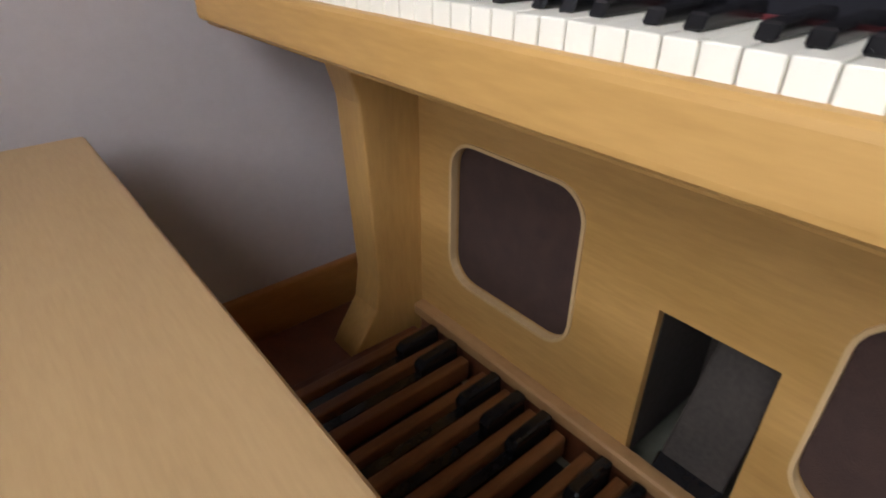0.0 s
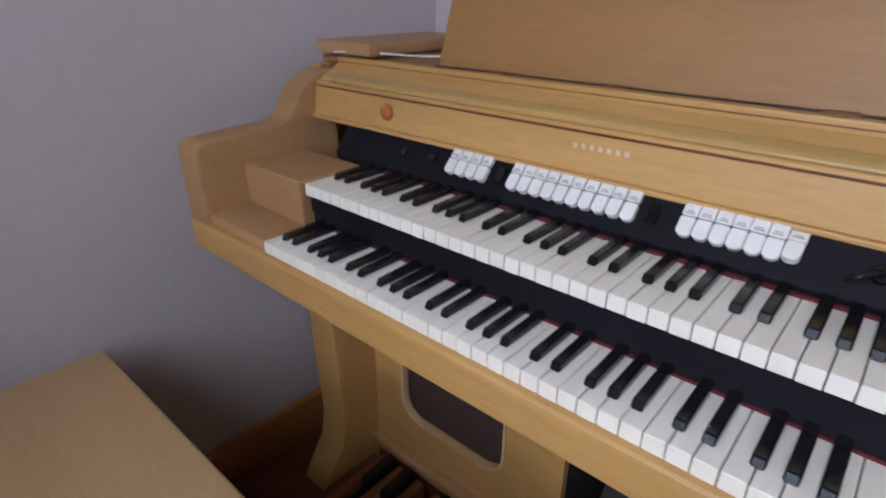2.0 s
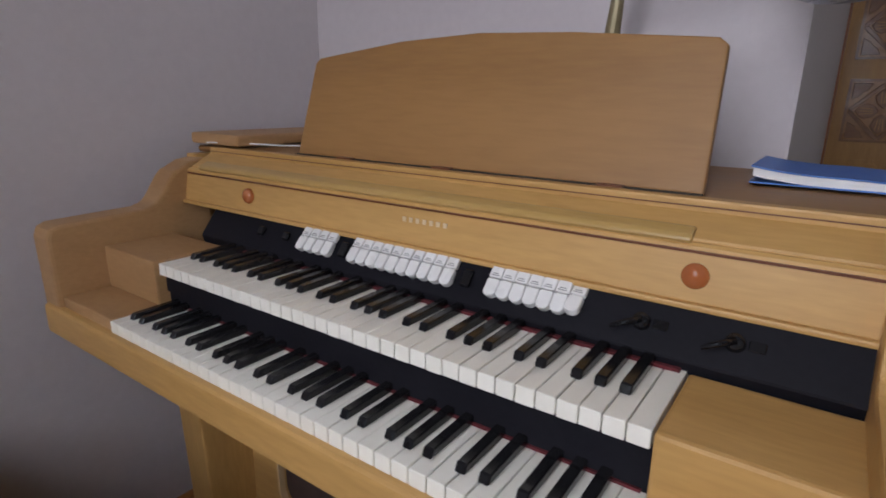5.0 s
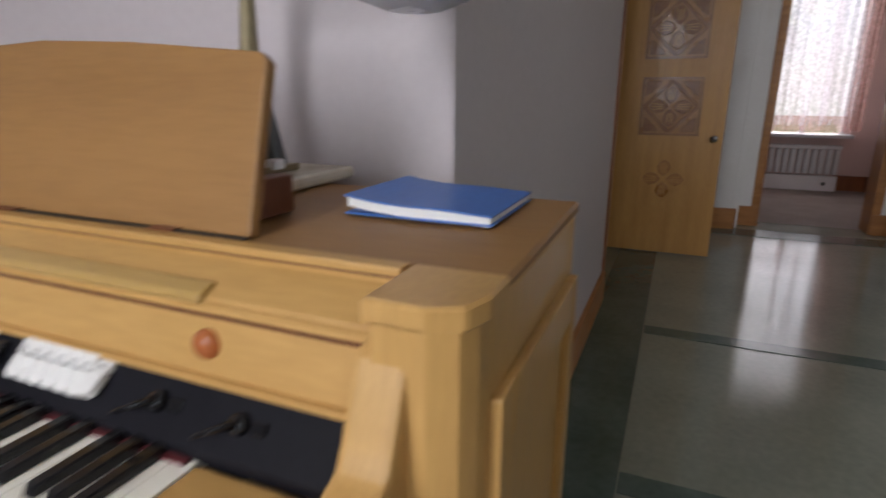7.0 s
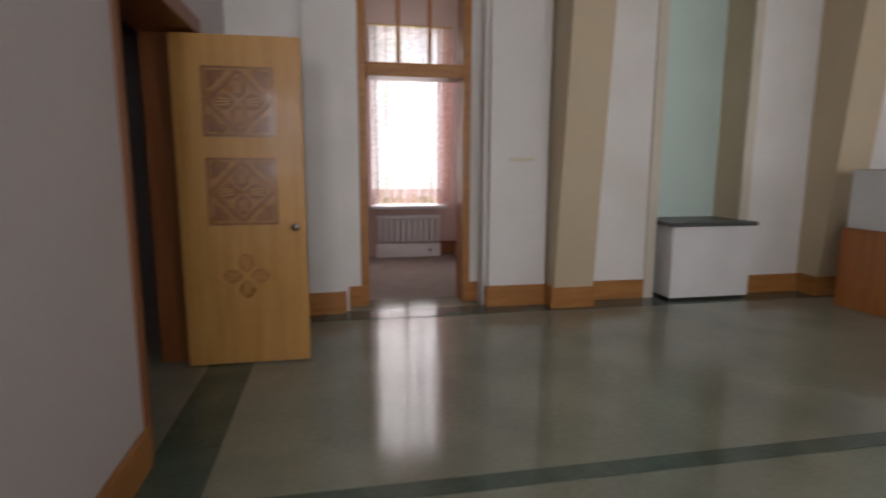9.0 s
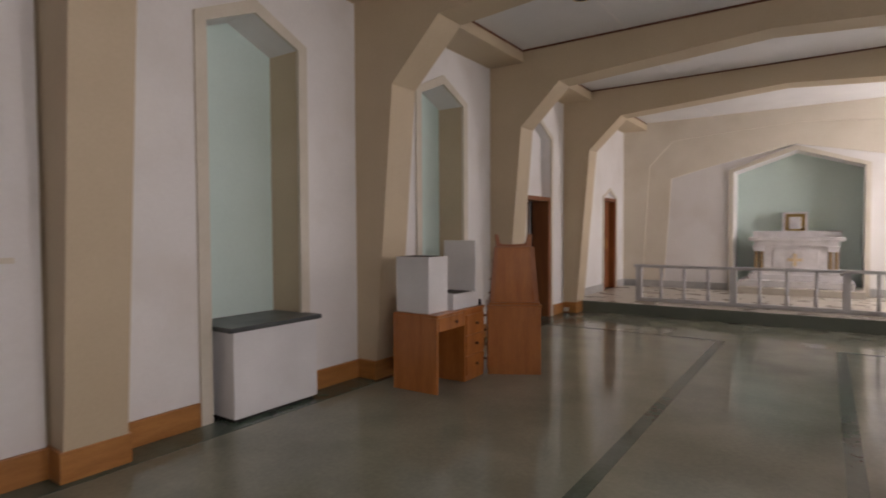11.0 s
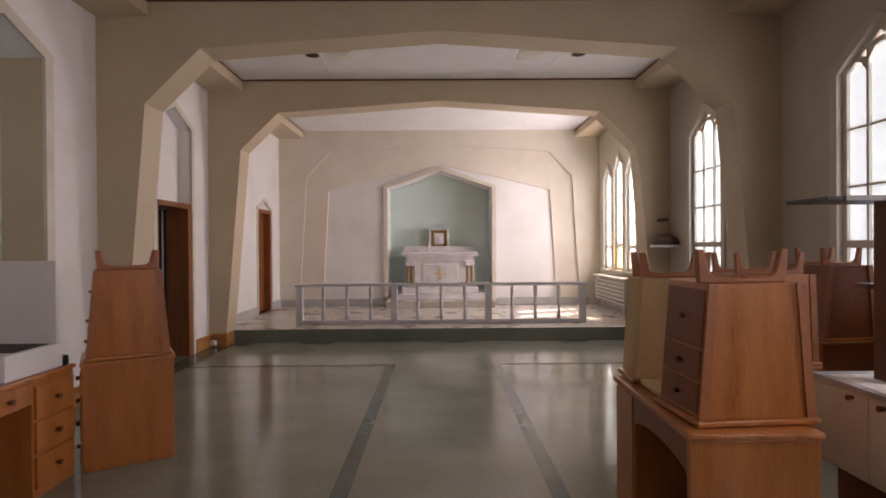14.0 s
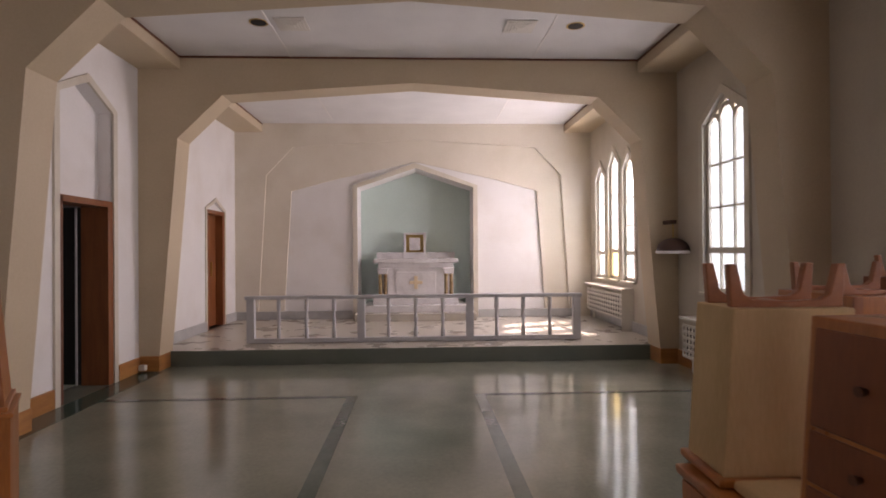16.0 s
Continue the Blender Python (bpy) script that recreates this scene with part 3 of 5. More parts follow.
for y in (-1.02, -1.31):
    part("muntin", boxed(X0 + 0.12, X0 + 0.16, y - 0.017, y + 0.017, 2.22, 3.35, 0.004), TRIM_WOOD, door)
part("pane", boxed(X0 + 0.135, X0 + 0.14, -1.605, -0.715, 2.22, 3.2), GLASS, door).visible_shadow = False

# the little room beyond it
bm = box(bm_new(), 9.9, 10.05, -3.4, -1.92, -0.1, 3.6)
box(bm, 9.9, 10.05, -0.95, 0.6, -0.1, 3.6)
box(bm, 9.9, 10.05, -1.92, -0.95, -0.1, 0.75)
box(bm, 9.9, 10.05, -1.92, -0.95, 3.1, 3.6)
structure("wall_side_room", bm, PINK_WALL, "pink painted wall with a curtained window")
structure("wall_side_room_south", boxed(7.66, 9.9, -2.42, -2.28, -0.1, 3.6), PINK_WALL, "pink painted side wall")
structure("wall_side_room_north", boxed(7.66, 9.9, 0.3, 0.44, -0.1, 3.6), PINK_WALL, "pink painted side wall")
structure("ceiling_side_room", boxed(7.6, 10.05, -2.4, 0.44, 3.6, 3.7), CEILING_WHITE, "white ceiling of the side room", "ceiling")
structure("floor_side_room", boxed(7.28, 10.05, -2.4, 0.44, -0.2, 0.001), CARPET, "brown-grey carpet of the side room", "floor")
base_run(9.87, 9.9, -2.28, -1.86, FRAME_WOOD, high=0.2, label="red-brown wooden baseboard")
base_run(7.7, 9.87, -2.28, -2.25, FRAME_WOOD, high=0.2, label="red-brown wooden baseboard")

rad = thing("radiator", "white panel radiator under the side-room window", "radiator", (9.8, -1.43, 0))
for k in range(11):
    y = -1.86 + k * 0.083
    part("fin", boxed(9.74, 9.83, y - 0.03, y + 0.03, 0.22, 0.55, 0.015), WHITE_ENAMEL, rad)
part("top_rail", boxed(9.73, 9.84, -1.90, -0.98, 0.55, 0.60, 0.012), WHITE_ENAMEL, rad)
part("bottom_rail", boxed(9.73, 9.84, -1.90, -0.98, 0.0, 0.20, 0.012), WHITE_ENAMEL, rad)
part("valve", rod(bm_new(), (9.72, -1.75, 0.1), (9.78, -1.75, 0.1), 0.025), CHROME, rad)
single("window_sill", boxed(9.62, 9.9, -1.97, -0.9, 0.70, 0.745, 0.01), WHITE_ENAMEL, "white painted sill of the side-room window", "sill", kind="structure")
wdw = thing("window_9", "white framed window behind lace curtains", "window", (9.93, -1.43, 0.75), kind="structure")
for name, bm in (("frame", boxed(9.88, 9.94, -1.92, -1.86, 0.75, 3.1, 0.006)), ("frame", boxed(9.88, 9.94, -1.01, -0.95, 0.75, 3.1, 0.006)), ("mullion", boxed(9.88, 9.94, -1.46, -1.40, 0.75, 3.1, 0.006)), ("rail", boxed(9.88, 9.94, -1.86, -1.01, 1.75, 1.80, 0.006))):
    part(name, bm, WHITE_ENAMEL, wdw)


def curtain(name, x, y0, y1, z0, z1, mat, label, waves, deep, group=""):
    bm = bm_new()
    n, rows = waves * 8, 10
    grid = []
    for r in range(rows + 1):
        z = z0 + (z1 - z0) * r / rows
        grid.append([bm.verts.new((x + deep * math.sin(2 * math.pi * waves * k / n + 0.25 * math.sin(r)) * (1.0 - 0.35 * r / rows) + 0.01 * noise.noise((k * 0.3, r * 0.5, x)), y0 + (y1 - y0) * k / n, z + (0.012 * math.sin(2 * math.pi * k / 4) if r == 0 else 0))) for k in range(n + 1)])
    for a, b in zip(grid, grid[1:]):
        for k in range(n):
            bm.faces.new((a[k], a[k + 1], b[k + 1], b[k]))
    return single(name, bm, mat, label, "curtain", group, smooth=True)


curtain("lace_curtain", 9.62, -1.62, -0.92, 0.86, 3.12, LACE, "white lace curtain hanging open over the window", 5, 0.03, "side-room curtains")
curtain("lace_curtain", 9.63, -1.93, -1.55, 0.86, 3.12, LACE, "white lace curtain drawn to one side", 4, 0.03, "side-room curtains")
curtain("curtain_border", 9.60, -1.95, -0.92, 0.78, 0.98, RUSSET_LACE, "russet flowered lower border of the curtains", 9, 0.022, "side-room curtains")
curtain("side_curtain", 9.60, -2.02, -1.84, 0.80, 3.12, RUSSET_LACE, "russet flowered side curtain beside the window", 3, 0.03, "side-room curtains")
part("curtain_rod", rod(bm_new(), (9.62, -2.05, 3.14), (9.62, -0.85, 3.14), 0.012), BRASS, thing("curtain_rail", "thin brass curtain rod above the window", "curtain rod", (9.62, -1.43, 3.14)))

# ---------------------------------------------------------------- the open carved door of the north wall
frame_ob = thing("door_frame", "red-brown wooden frame of the open doorway", "door frame", (5.2, NORTH, 0), kind="structure")
for name, bm in (("jamb", boxed(4.42, 4.49, NORTH - 0.012, NORTH + 0.32, 0, 2.15, 0.008)), ("jamb", boxed(5.78, 5.86, NORTH - 0.035, NORTH + 0.32, 0, 2.15, 0.008)), ("head", boxed(4.42, 5.86, NORTH - 0.035, NORTH + 0.32, 2.12, 2.22, 0.008))):
    part(name, bm, FRAME_WOOD, frame_ob)
leaf = thing("carved_door", "honey-coloured wooden door with three carved panels, standing open", "door", (5.68, 0.15, 0))
LX0, LX1, LY0, LY1 = 5.655, 5.70, -0.225, 0.545
part("leaf", boxed(LX0, LX1, LY0, LY1, 0.012, 2.10, 0.004), DOOR_WOOD, leaf)
LM = (LY0 + LY1) / 2
for z, deep in ((1.70, 1.0), (1.145, 1.0), (0.60, 0.45)):
    pan = part("carved_panel", boxed(LX0 - 0.002, LX0 + 0.002, LM - 0.20, LM + 0.20, z - 0.20, z + 0.20), PANEL_WOOD if deep == 1.0 else DOOR_WOOD, leaf, "square carved panel with a four-petalled flower in a lozenge")
    bm = bm_new()
    for q in (-1, 1):
        box(bm, LX0 - 0.007 * deep, LX0 + 0.002, LM + q * 0.205 - 0.008, LM + q * 0.205 + 0.008, z - 0.213, z + 0.213)
        box(bm, LX0 - 0.0065 * deep, LX0 + 0.002, LM - 0.197, LM + 0.197, z + q * 0.205 - 0.008, z + q * 0.205 + 0.008)
    part("panel_border", bm, CARVED_WOOD if deep == 1.0 else DOOR_WOOD, pan)
    for k in range(4):
        a = radians(90 * k)
        c, w = math.cos(a), math.sin(a)

        def turned(u, v):
            return (LM + u * c - v * w, z + u * w + v * c)
        part("lozenge_bar", soften(prism(bm_new(), [turned(0.195, 0.012), turned(0.012, 0.195), turned(-0.006, 0.177), turned(0.177, -0.006)], "x", LX0 - 0.010 * deep, LX0 + 0.001), 0.003, 1), CARVED_WOOD if deep == 1.0 else DOOR_WOOD, pan)
        part("corner_leaf", soften(prism(bm_new(), [turned(0.185, 0.185), turned(0.185, 0.075), turned(0.14, 0.10), turned(0.125, 0.125), turned(0.10, 0.14), turned(0.075, 0.185)], "x", LX0 - 0.008 * deep, LX0 + 0.001), 0.003, 1), CARVED_WOOD if deep == 1.0 else DOOR_WOOD, pan)
        petal = [turned(0.018, 0.0), turned(0.05, 0.038), turned(0.095, 0.052), turned(0.13, 0.034), turned(0.15, 0.0), turned(0.13, -0.034), turned(0.095, -0.052), turned(0.05, -0.038)]
        part("petal", soften(prism(bm_new(), petal, "x", LX0 - 0.016 * deep, LX0 + 0.001), 0.006 * deep, 2), CARVED_WOOD if deep == 1.0 else PANEL_WOOD, pan, "brown carved petal")
        for v in (-0.022, 0.0, 0.022):
            part("vein", prism(bm_new(), [turned(0.05, v * 0.6 - 0.003), turned(0.128, v - 0.003), turned(0.128, v + 0.003), turned(0.05, v * 0.6 + 0.003)], "x", LX0 - 0.0185 * deep, LX0 - 0.014 * deep), DOOR_WOOD, pan)
for x, s in ((LX0, -1), (LX1, 1)):
    knob = part("door_knob", rod(bm_new(), (x, -0.16, 0.92), (x + s * 0.05, -0.16, 0.92), 0.012), CHROME, leaf, "worn chrome door knob")
    bm = bm_new()
    bmesh.ops.create_uvsphere(bm, u_segments=14, v_segments=10, radius=0.028, matrix=Matrix.Translation((x + s * 0.058, -0.16, 0.92)))
    part("grip", bm, CHROME, knob, smooth=True)
for z in (0.3, 1.05, 1.8):
    part("hinge", rod(bm_new(), (5.71, 0.55, z - 0.05), (5.71, 0.55, z + 0.05), 0.009), BRASS, leaf)

# ---------------------------------------------------------------- side doors of the chapel
def side_door(name, y0, y1, z0, z1, label, ajar):
    wood = DARK_WOOD if ajar else FRAME_WOOD
    d = thing(name, label, "door", (EAST + 0.1, (y0 + y1) / 2, z0), kind="structure")
    part("jamb", boxed(EAST - 0.01, EAST + 0.22, y0 - 0.07, y0 + 0.005, z0, z1, 0.006), wood, d)
    part("jamb", boxed(EAST - 0.01, EAST + 0.30, y1 - 0.005, y1 + 0.10, z0, z1, 0.006), FRAME_WOOD, d)
    part("head", boxed(EAST - 0.01, EAST + 0.22, y1, y0, z1 - 0.07, z1, 0.006), FRAME_WOOD, d)
    if ajar:
        # black panel hides the pale reveal, painting in the passage's darkness
        part("leaf", boxed(EAST + 0.30, EAST + 0.62, y1 + 0.05, y1 + 0.095, z0 + 0.01, z1 - 0.07, 0.004), BLACK_VOID, d, "black panel added for the dark of the passage")
        part("edge_strip", boxed(EAST + 0.34, EAST + 0.36, y1 + 0.095, y1 + 0.115, z0, z1 - 0.08, 0.004), RAIL_PAINT, d)
    else:
        part("leaf", boxed(EAST + 0.12, EAST + 0.165, y1 + 0.1, y0 - 0.07, z0 + 0.01, z1 - 0.07, 0.004), FRAME_WOOD, d)
        part("door_handle", boxed(EAST + 0.09, EAST + 0.12, (y0 + y1) / 2 - 0.09, (y0 + y1) / 2 - 0.07, z0 + 0.9, z0 + 1.15, 0.004), BRASS, d)


side_door("door_3", -9.2, -10.18, 0, 2.12, "dark open side door with a red-brown wooden frame", True)
side_door("door_4", -13.05, -13.9, STEP_Z, 2.26, "red-brown wooden sacristy door, closed", False)
# end of the passage, its darkness put into the black colour
structure("wall_sacristy", boxed(EAST + 0.745, EAST + 1.0, -10.3, -9.1, 0, 2.3), BLACK_VOID, "passage wall painted black for the dark behind the door")
single("floor_outlet", boxed(EAST - 0.12, EAST - 0.04, -10.76, -10.68, 0.03, 0.10, 0.01), CREAM_METAL, "small metal outlet box at the baseboard", "outlet box")

# ---------------------------------------------------------------- west windows
def lancet(name, y0, y1, foot, shoulder, apex, lights, rows, label, amber=False):
    w = thing(name, label, "window", (WEST - 0.06, (y0 + y1) / 2, foot), kind="structure")
    x0, x1, m = WEST - 0.09, WEST - 0.03, (y0 + y1) / 2
    part("frame", boxed(x0, x1, y1 - 0.05, y1, foot, shoulder, 0.004), WINDOW_PAINT, w)
    part("frame", boxed(x0, x1, y0, y0 + 0.05, foot, shoulder, 0.004), WINDOW_PAINT, w)
    part("frame", boxed(x0, x1, y0, y1, foot, foot + 0.06, 0.004), WINDOW_PAINT, w)
    for a in (y0, y1):
        s = 1 if a > m else -1
        part("frame", prism(bm_new(), [(a, shoulder), (a - s * 0.05, shoulder - 0.01), (m, apex - 0.06), (m, apex)], "x", x0, x1), WINDOW_PAINT, w)
    for k in range(1, lights):
        y = y0 + (y1 - y0) * k / lights
        top = shoulder + (apex - shoulder) * (1 - abs(y - m) / ((y1 - y0) / 2)) - 0.03
        part("mullion", boxed(x0 + 0.005, x1 - 0.005, y - 0.013, y + 0.013, foot, top), WINDOW_PAINT, w)
    for k in range(1, rows):
        z = foot + (shoulder - foot) * k / rows
        thick = 0.032 if k == 1 else 0.010
        part("rail" if k == 1 else "glazing_bar", boxed(x0 + 0.008, x1 + (0.006 if k == 1 else -0.012), y0 + 0.05, y1 - 0.05, z - thick, z + thick), WINDOW_PAINT, w)
    for k in range(lights):
        c = y0 + (y1 - y0) * (k + 0.5) / lights
        half = (y1 - y0) / lights / 2 - 0.006
        inner = half - (0.045 if lights == 1 else 0.0)
        rise = (apex - shoulder) * (1 - abs(c - m) / ((y1 - y0) / 2))
        head = shoulder + rise - 0.06
        if lights > 1:
            zt = shoulder - 0.10 + 0.45 * rise
            for q in (-1, 1):
                part("tracery", prism(bm_new(), [(c + q * half, zt), (c + q * half, zt + 0.13), (c, zt + 0.16), (c, zt + 0.115), (c + q * half * 0.5, zt + 0.095)], "x", x0 + 0.006, x1 - 0.008), WINDOW_PAINT, w)
        for r in range(rows):
            z0, z1 = foot + (shoulder - foot) * r / rows, foot + (shoulder - foot) * (r + 1) / rows
            glass = AMBER_GLASS if amber and r == 0 and k == 0 else OBSCURE_GLASS
            if r < rows - 1:
                bm = boxed(x0 + 0.028, x0 + 0.032, c - inner, c + inner, z0, z1)
            else:
                bm = prism(bm_new(), [(c - inner, z0), (c + inner, z0), (c + inner, shoulder - 0.02), (c, head), (c - inner, shoulder - 0.02)], "x", x0 + 0.028, x0 + 0.032)
            part("pane", bm, glass, w).visible_shadow = False
    single("window_sill", boxed(WEST - 0.02, WEST + 0.06, y0 - 0.05, y1 + 0.05, foot - 0.035, foot, 0.006), WINDOW_PAINT, "cream painted window sill", "sill", kind="structure")
    structure("window_surround", moulding(bm_new(), WEST - 0.01, WEST + 0.025, y1, y0, foot, shoulder, apex, 0.09), WINDOW_PAINT, "cream pointed surround of a tall window", "moulding")


# added out of view, in place of a light carried with the camera
lancet("window_1", 0.1, 0.9, 1.0, 2.3, 2.6, 3, 3, "unseen low window added to light the organ corner")
for n, (y0, y1) in enumerate(((-1.65, -0.85), (-4.42, -3.58), (-7.22, -6.38), (-10.1, -9.24))):
    lancet("window_%d" % (n + 2), y0, y1, 1.0, 3.02 if n == 3 else 3.0, 3.3, 3, 4, "tall pointed window with three lights and small panes")
for n, (y0, y1, sh, ap) in enumerate(((-12.75, -12.25, 2.85, 3.12), (-13.45, -12.95, 3.0, 3.28), (-14.15, -13.65, 2.85, 3.12))):
    lancet("window_%d" % (n + 6), y0, y1, 1.0, sh, ap, 1, 4, "narrow pointed chancel window with small panes", amber=n == 1)

# ---------------------------------------------------------------- ceiling fittings
for y in BAYS:
    for x in (5.06, 1.53):
        lamp = thing("recessed_light", "unlit round recessed ceiling light, dark inside", "ceiling light", (x, y, CEIL), "recessed ceiling lights")
        # flat black disc stands in for the shaded hollow of the light
        part("black_disc", lathe(bm_new(), ((0.001, -0.007), (0.085, -0.006), (0.085, 0.03)), (x, y, CEIL), 24), BLACK_VOID, lamp)
        part("trim_ring", lathe(bm_new(), ((0.105, -0.004), (0.105, 0.01), (0.08, 0.01)), (x, y, CEIL), 24), BRASS, lamp)
    for x in (4.70, 2.16):
        vent = thing("ceiling_vent", "square white ceiling diffuser", "ceiling vent", (x, y - 0.02, CEIL), "ceiling diffusers")
        part("frame", boxed(x - 0.17, x + 0.17, y - 0.19, y + 0.15, CEIL - 0.015, CEIL + 0.01, 0.005), CREAM_METAL, vent)
        for k in range(4):
            h = 0.135 - k * 0.033
            part("louvre", soften(box(bm_new(), x - h, x + h, y - 0.02 - h, y - 0.02 + h, CEIL - 0.022 - k * 0.005, CEIL - 0.013), 0.003), CREAM_METAL, vent)

# ---------------------------------------------------------------- altar and rail
rail = thing("communion_rail", "pale grey painted wooden communion rail on the chancel step", "railing", (CENTRE, -11.68, STEP_Z))
RX0, RX1, RY = 0.93, 5.80, -11.68
part("handrail", boxed(RX0 - 0.03, RX1 + 0.03, RY - 0.06, RY + 0.06, 0.835, 0.885, 0.01), RAIL_PAINT, rail)
part("bottom_rail", boxed(RX0, RX1, RY - 0.04, RY + 0.04, STEP_Z + 0.004, STEP_Z + 0.07, 0.008), RAIL_PAINT, rail)
for k in range(4):
    x = RX0 + 0.05 + (RX1 - RX0 - 0.1) * k / 3
    part("post", boxed(x - 0.055, x + 0.055, RY - 0.045, RY + 0.045, STEP_Z + 0.002, 0.84, 0.006), RAIL_PAINT, rail)
    for j in range(1, 4):
        if k == 3:
            break
        xb = x + (RX1 - RX0 - 0.1) / 3 * j / 4
        part("baluster", lathe(bm_new(), ((0.030, 0.26), (0.030, 0.40), (0.020, 0.42), (0.024, 0.50), (0.034, 0.53), (0.024, 0.56), (0.020, 0.66), (0.030, 0.68), (0.030, 0.84)), (xb, RY, 0), 10), RAIL_PAINT, rail, smooth=True)
pred = thing("altar_steps", "two pale stone steps under the altar", "steps", (CENTRE, BACK - 0.2, STEP_Z))
part("lower_step", boxed(CENTRE - 1.15, CENTRE + 1.15, BACK - 0.65, BACK + 0.62, STEP_Z, STEP_Z + 0.14, 0.01), CHANCEL_STONE, pred)
part("upper_step", boxed(CENTRE - 1.0, CENTRE + 1.0, BACK - 0.65, BACK + 0.36, STEP_Z + 0.14, STEP_Z + 0.27, 0.01), MARBLE, pred)
altar = thing("altar", "white marble altar with small brown marble columns", "altar", (CENTRE, BACK - 0.3, 0.47))
AZ, AY = STEP_Z + 0.27, BACK + 0.14
part("plinth", boxed(CENTRE - 0.84, CENTRE + 0.84, AY - 0.70, AY, AZ, AZ + 0.12, 0.01), MARBLE, altar)
part("table_block", boxed(CENTRE - 0.56, CENTRE + 0.56, AY - 0.65, AY - 0.10, AZ + 0.12, AZ + 0.72, 0.006), MARBLE, altar)
part("front_panel", boxed(CENTRE - 0.40, CENTRE + 0.40, AY - 0.12, AY - 0.085, AZ + 0.20, AZ + 0.64, 0.012), MARBLE, altar)
part("frieze", boxed(CENTRE - 0.74, CENTRE + 0.74, AY - 0.66, AY - 0.04, AZ + 0.72, AZ + 0.82, 0.01), MARBLE, altar)
part("mensa", boxed(CENTRE - 0.84, CENTRE + 0.84, AY - 0.72, AY + 0.02, AZ + 0.82, AZ + 0.90, 0.014), MARBLE, altar)
part("gradine", boxed(CENTRE - 0.80, CENTRE + 0.80, AY - 0.78, AY - 0.46, AZ + 0.90, AZ + 1.03, 0.01), MARBLE, altar)
bm = box(bm_new(), CENTRE - 0.035, CENTRE + 0.035, AY - 0.085, AY - 0.06, AZ + 0.30, AZ + 0.56)
box(bm, CENTRE - 0.13, CENTRE + 0.13, AY - 0.085, AY - 0.061, AZ + 0.40, AZ + 0.46)
part("cross_relief", soften(bm, 0.008), GILT, altar, "gilt cross in relief")
for q in (-1, 1):
    x = CENTRE + q * 0.655
    part("column_pier", boxed(x - 0.10, x + 0.10, AY - 0.30, AY - 0.20, AZ + 0.12, AZ + 0.72, 0.006), MARBLE, altar)
    for dx in (-0.05, 0.05):
        part("column", lathe(bm_new(), ((0.040, 0.20), (0.034, 0.23), (0.036, 0.40), (0.032, 0.57), (0.040, 0.60)), (x + dx, AY - 0.12, AZ), 14), HONEY_MARBLE, altar, "honey-brown marble column", True)
    part("capital", soften(prism(bm_new(), [(x - 0.09, AZ + 0.60), (x + 0.09, AZ + 0.60), (x + 0.115, AZ + 0.72), (x - 0.115, AZ + 0.72)], "y", AY - 0.20, AY - 0.03), 0.012, 2), MARBLE, altar)
    part("base", soften(prism(bm_new(), [(x - 0.115, AZ + 0.12), (x + 0.115, AZ + 0.12), (x + 0.09, AZ + 0.20), (x - 0.09, AZ + 0.20)], "y", AY - 0.20, AY - 0.03), 0.010, 2), MARBLE, altar)
tab = thing("tabernacle", "small brass tabernacle with an open framed door", "tabernacle", (CENTRE - 0.02, AY - 0.6, AZ + 1.03))
TX, TZ = CENTRE + 0.02, AZ + 1.03
part("base", boxed(TX - 0.24, TX + 0.24, AY - 0.74, AY - 0.44, TZ - 0.13, TZ, 0.01), MARBLE, tab)
part("case", boxed(TX - 0.20, TX + 0.20, AY - 0.76, AY - 0.50, TZ, TZ + 0.36, 0.01), BRASS, tab)
part("door", boxed(TX - 0.11, TX + 0.11, AY - 0.50, AY - 0.485, TZ + 0.04, TZ + 0.30, 0.008), MARBLE, tab)
part("cornice", boxed(TX - 0.23, TX + 0.23, AY - 0.78, AY - 0.46, TZ + 0.36, TZ + 0.40, 0.01), MARBLE, tab)
for q in (-1, 1):
    part("side_pillar", boxed(TX + q * 0.205 - 0.025, TX + q * 0.205 + 0.025, AY - 0.52, AY - 0.47, TZ, TZ + 0.36, 0.008), MARBLE, tab)
    part("open_leaf", boxed(TX + q * 0.165 - 0.045, TX + q * 0.165 + 0.01, AY - 0.485, AY - 0.475, TZ + 0.03, TZ + 0.31, 0.003), BRASS, tab)

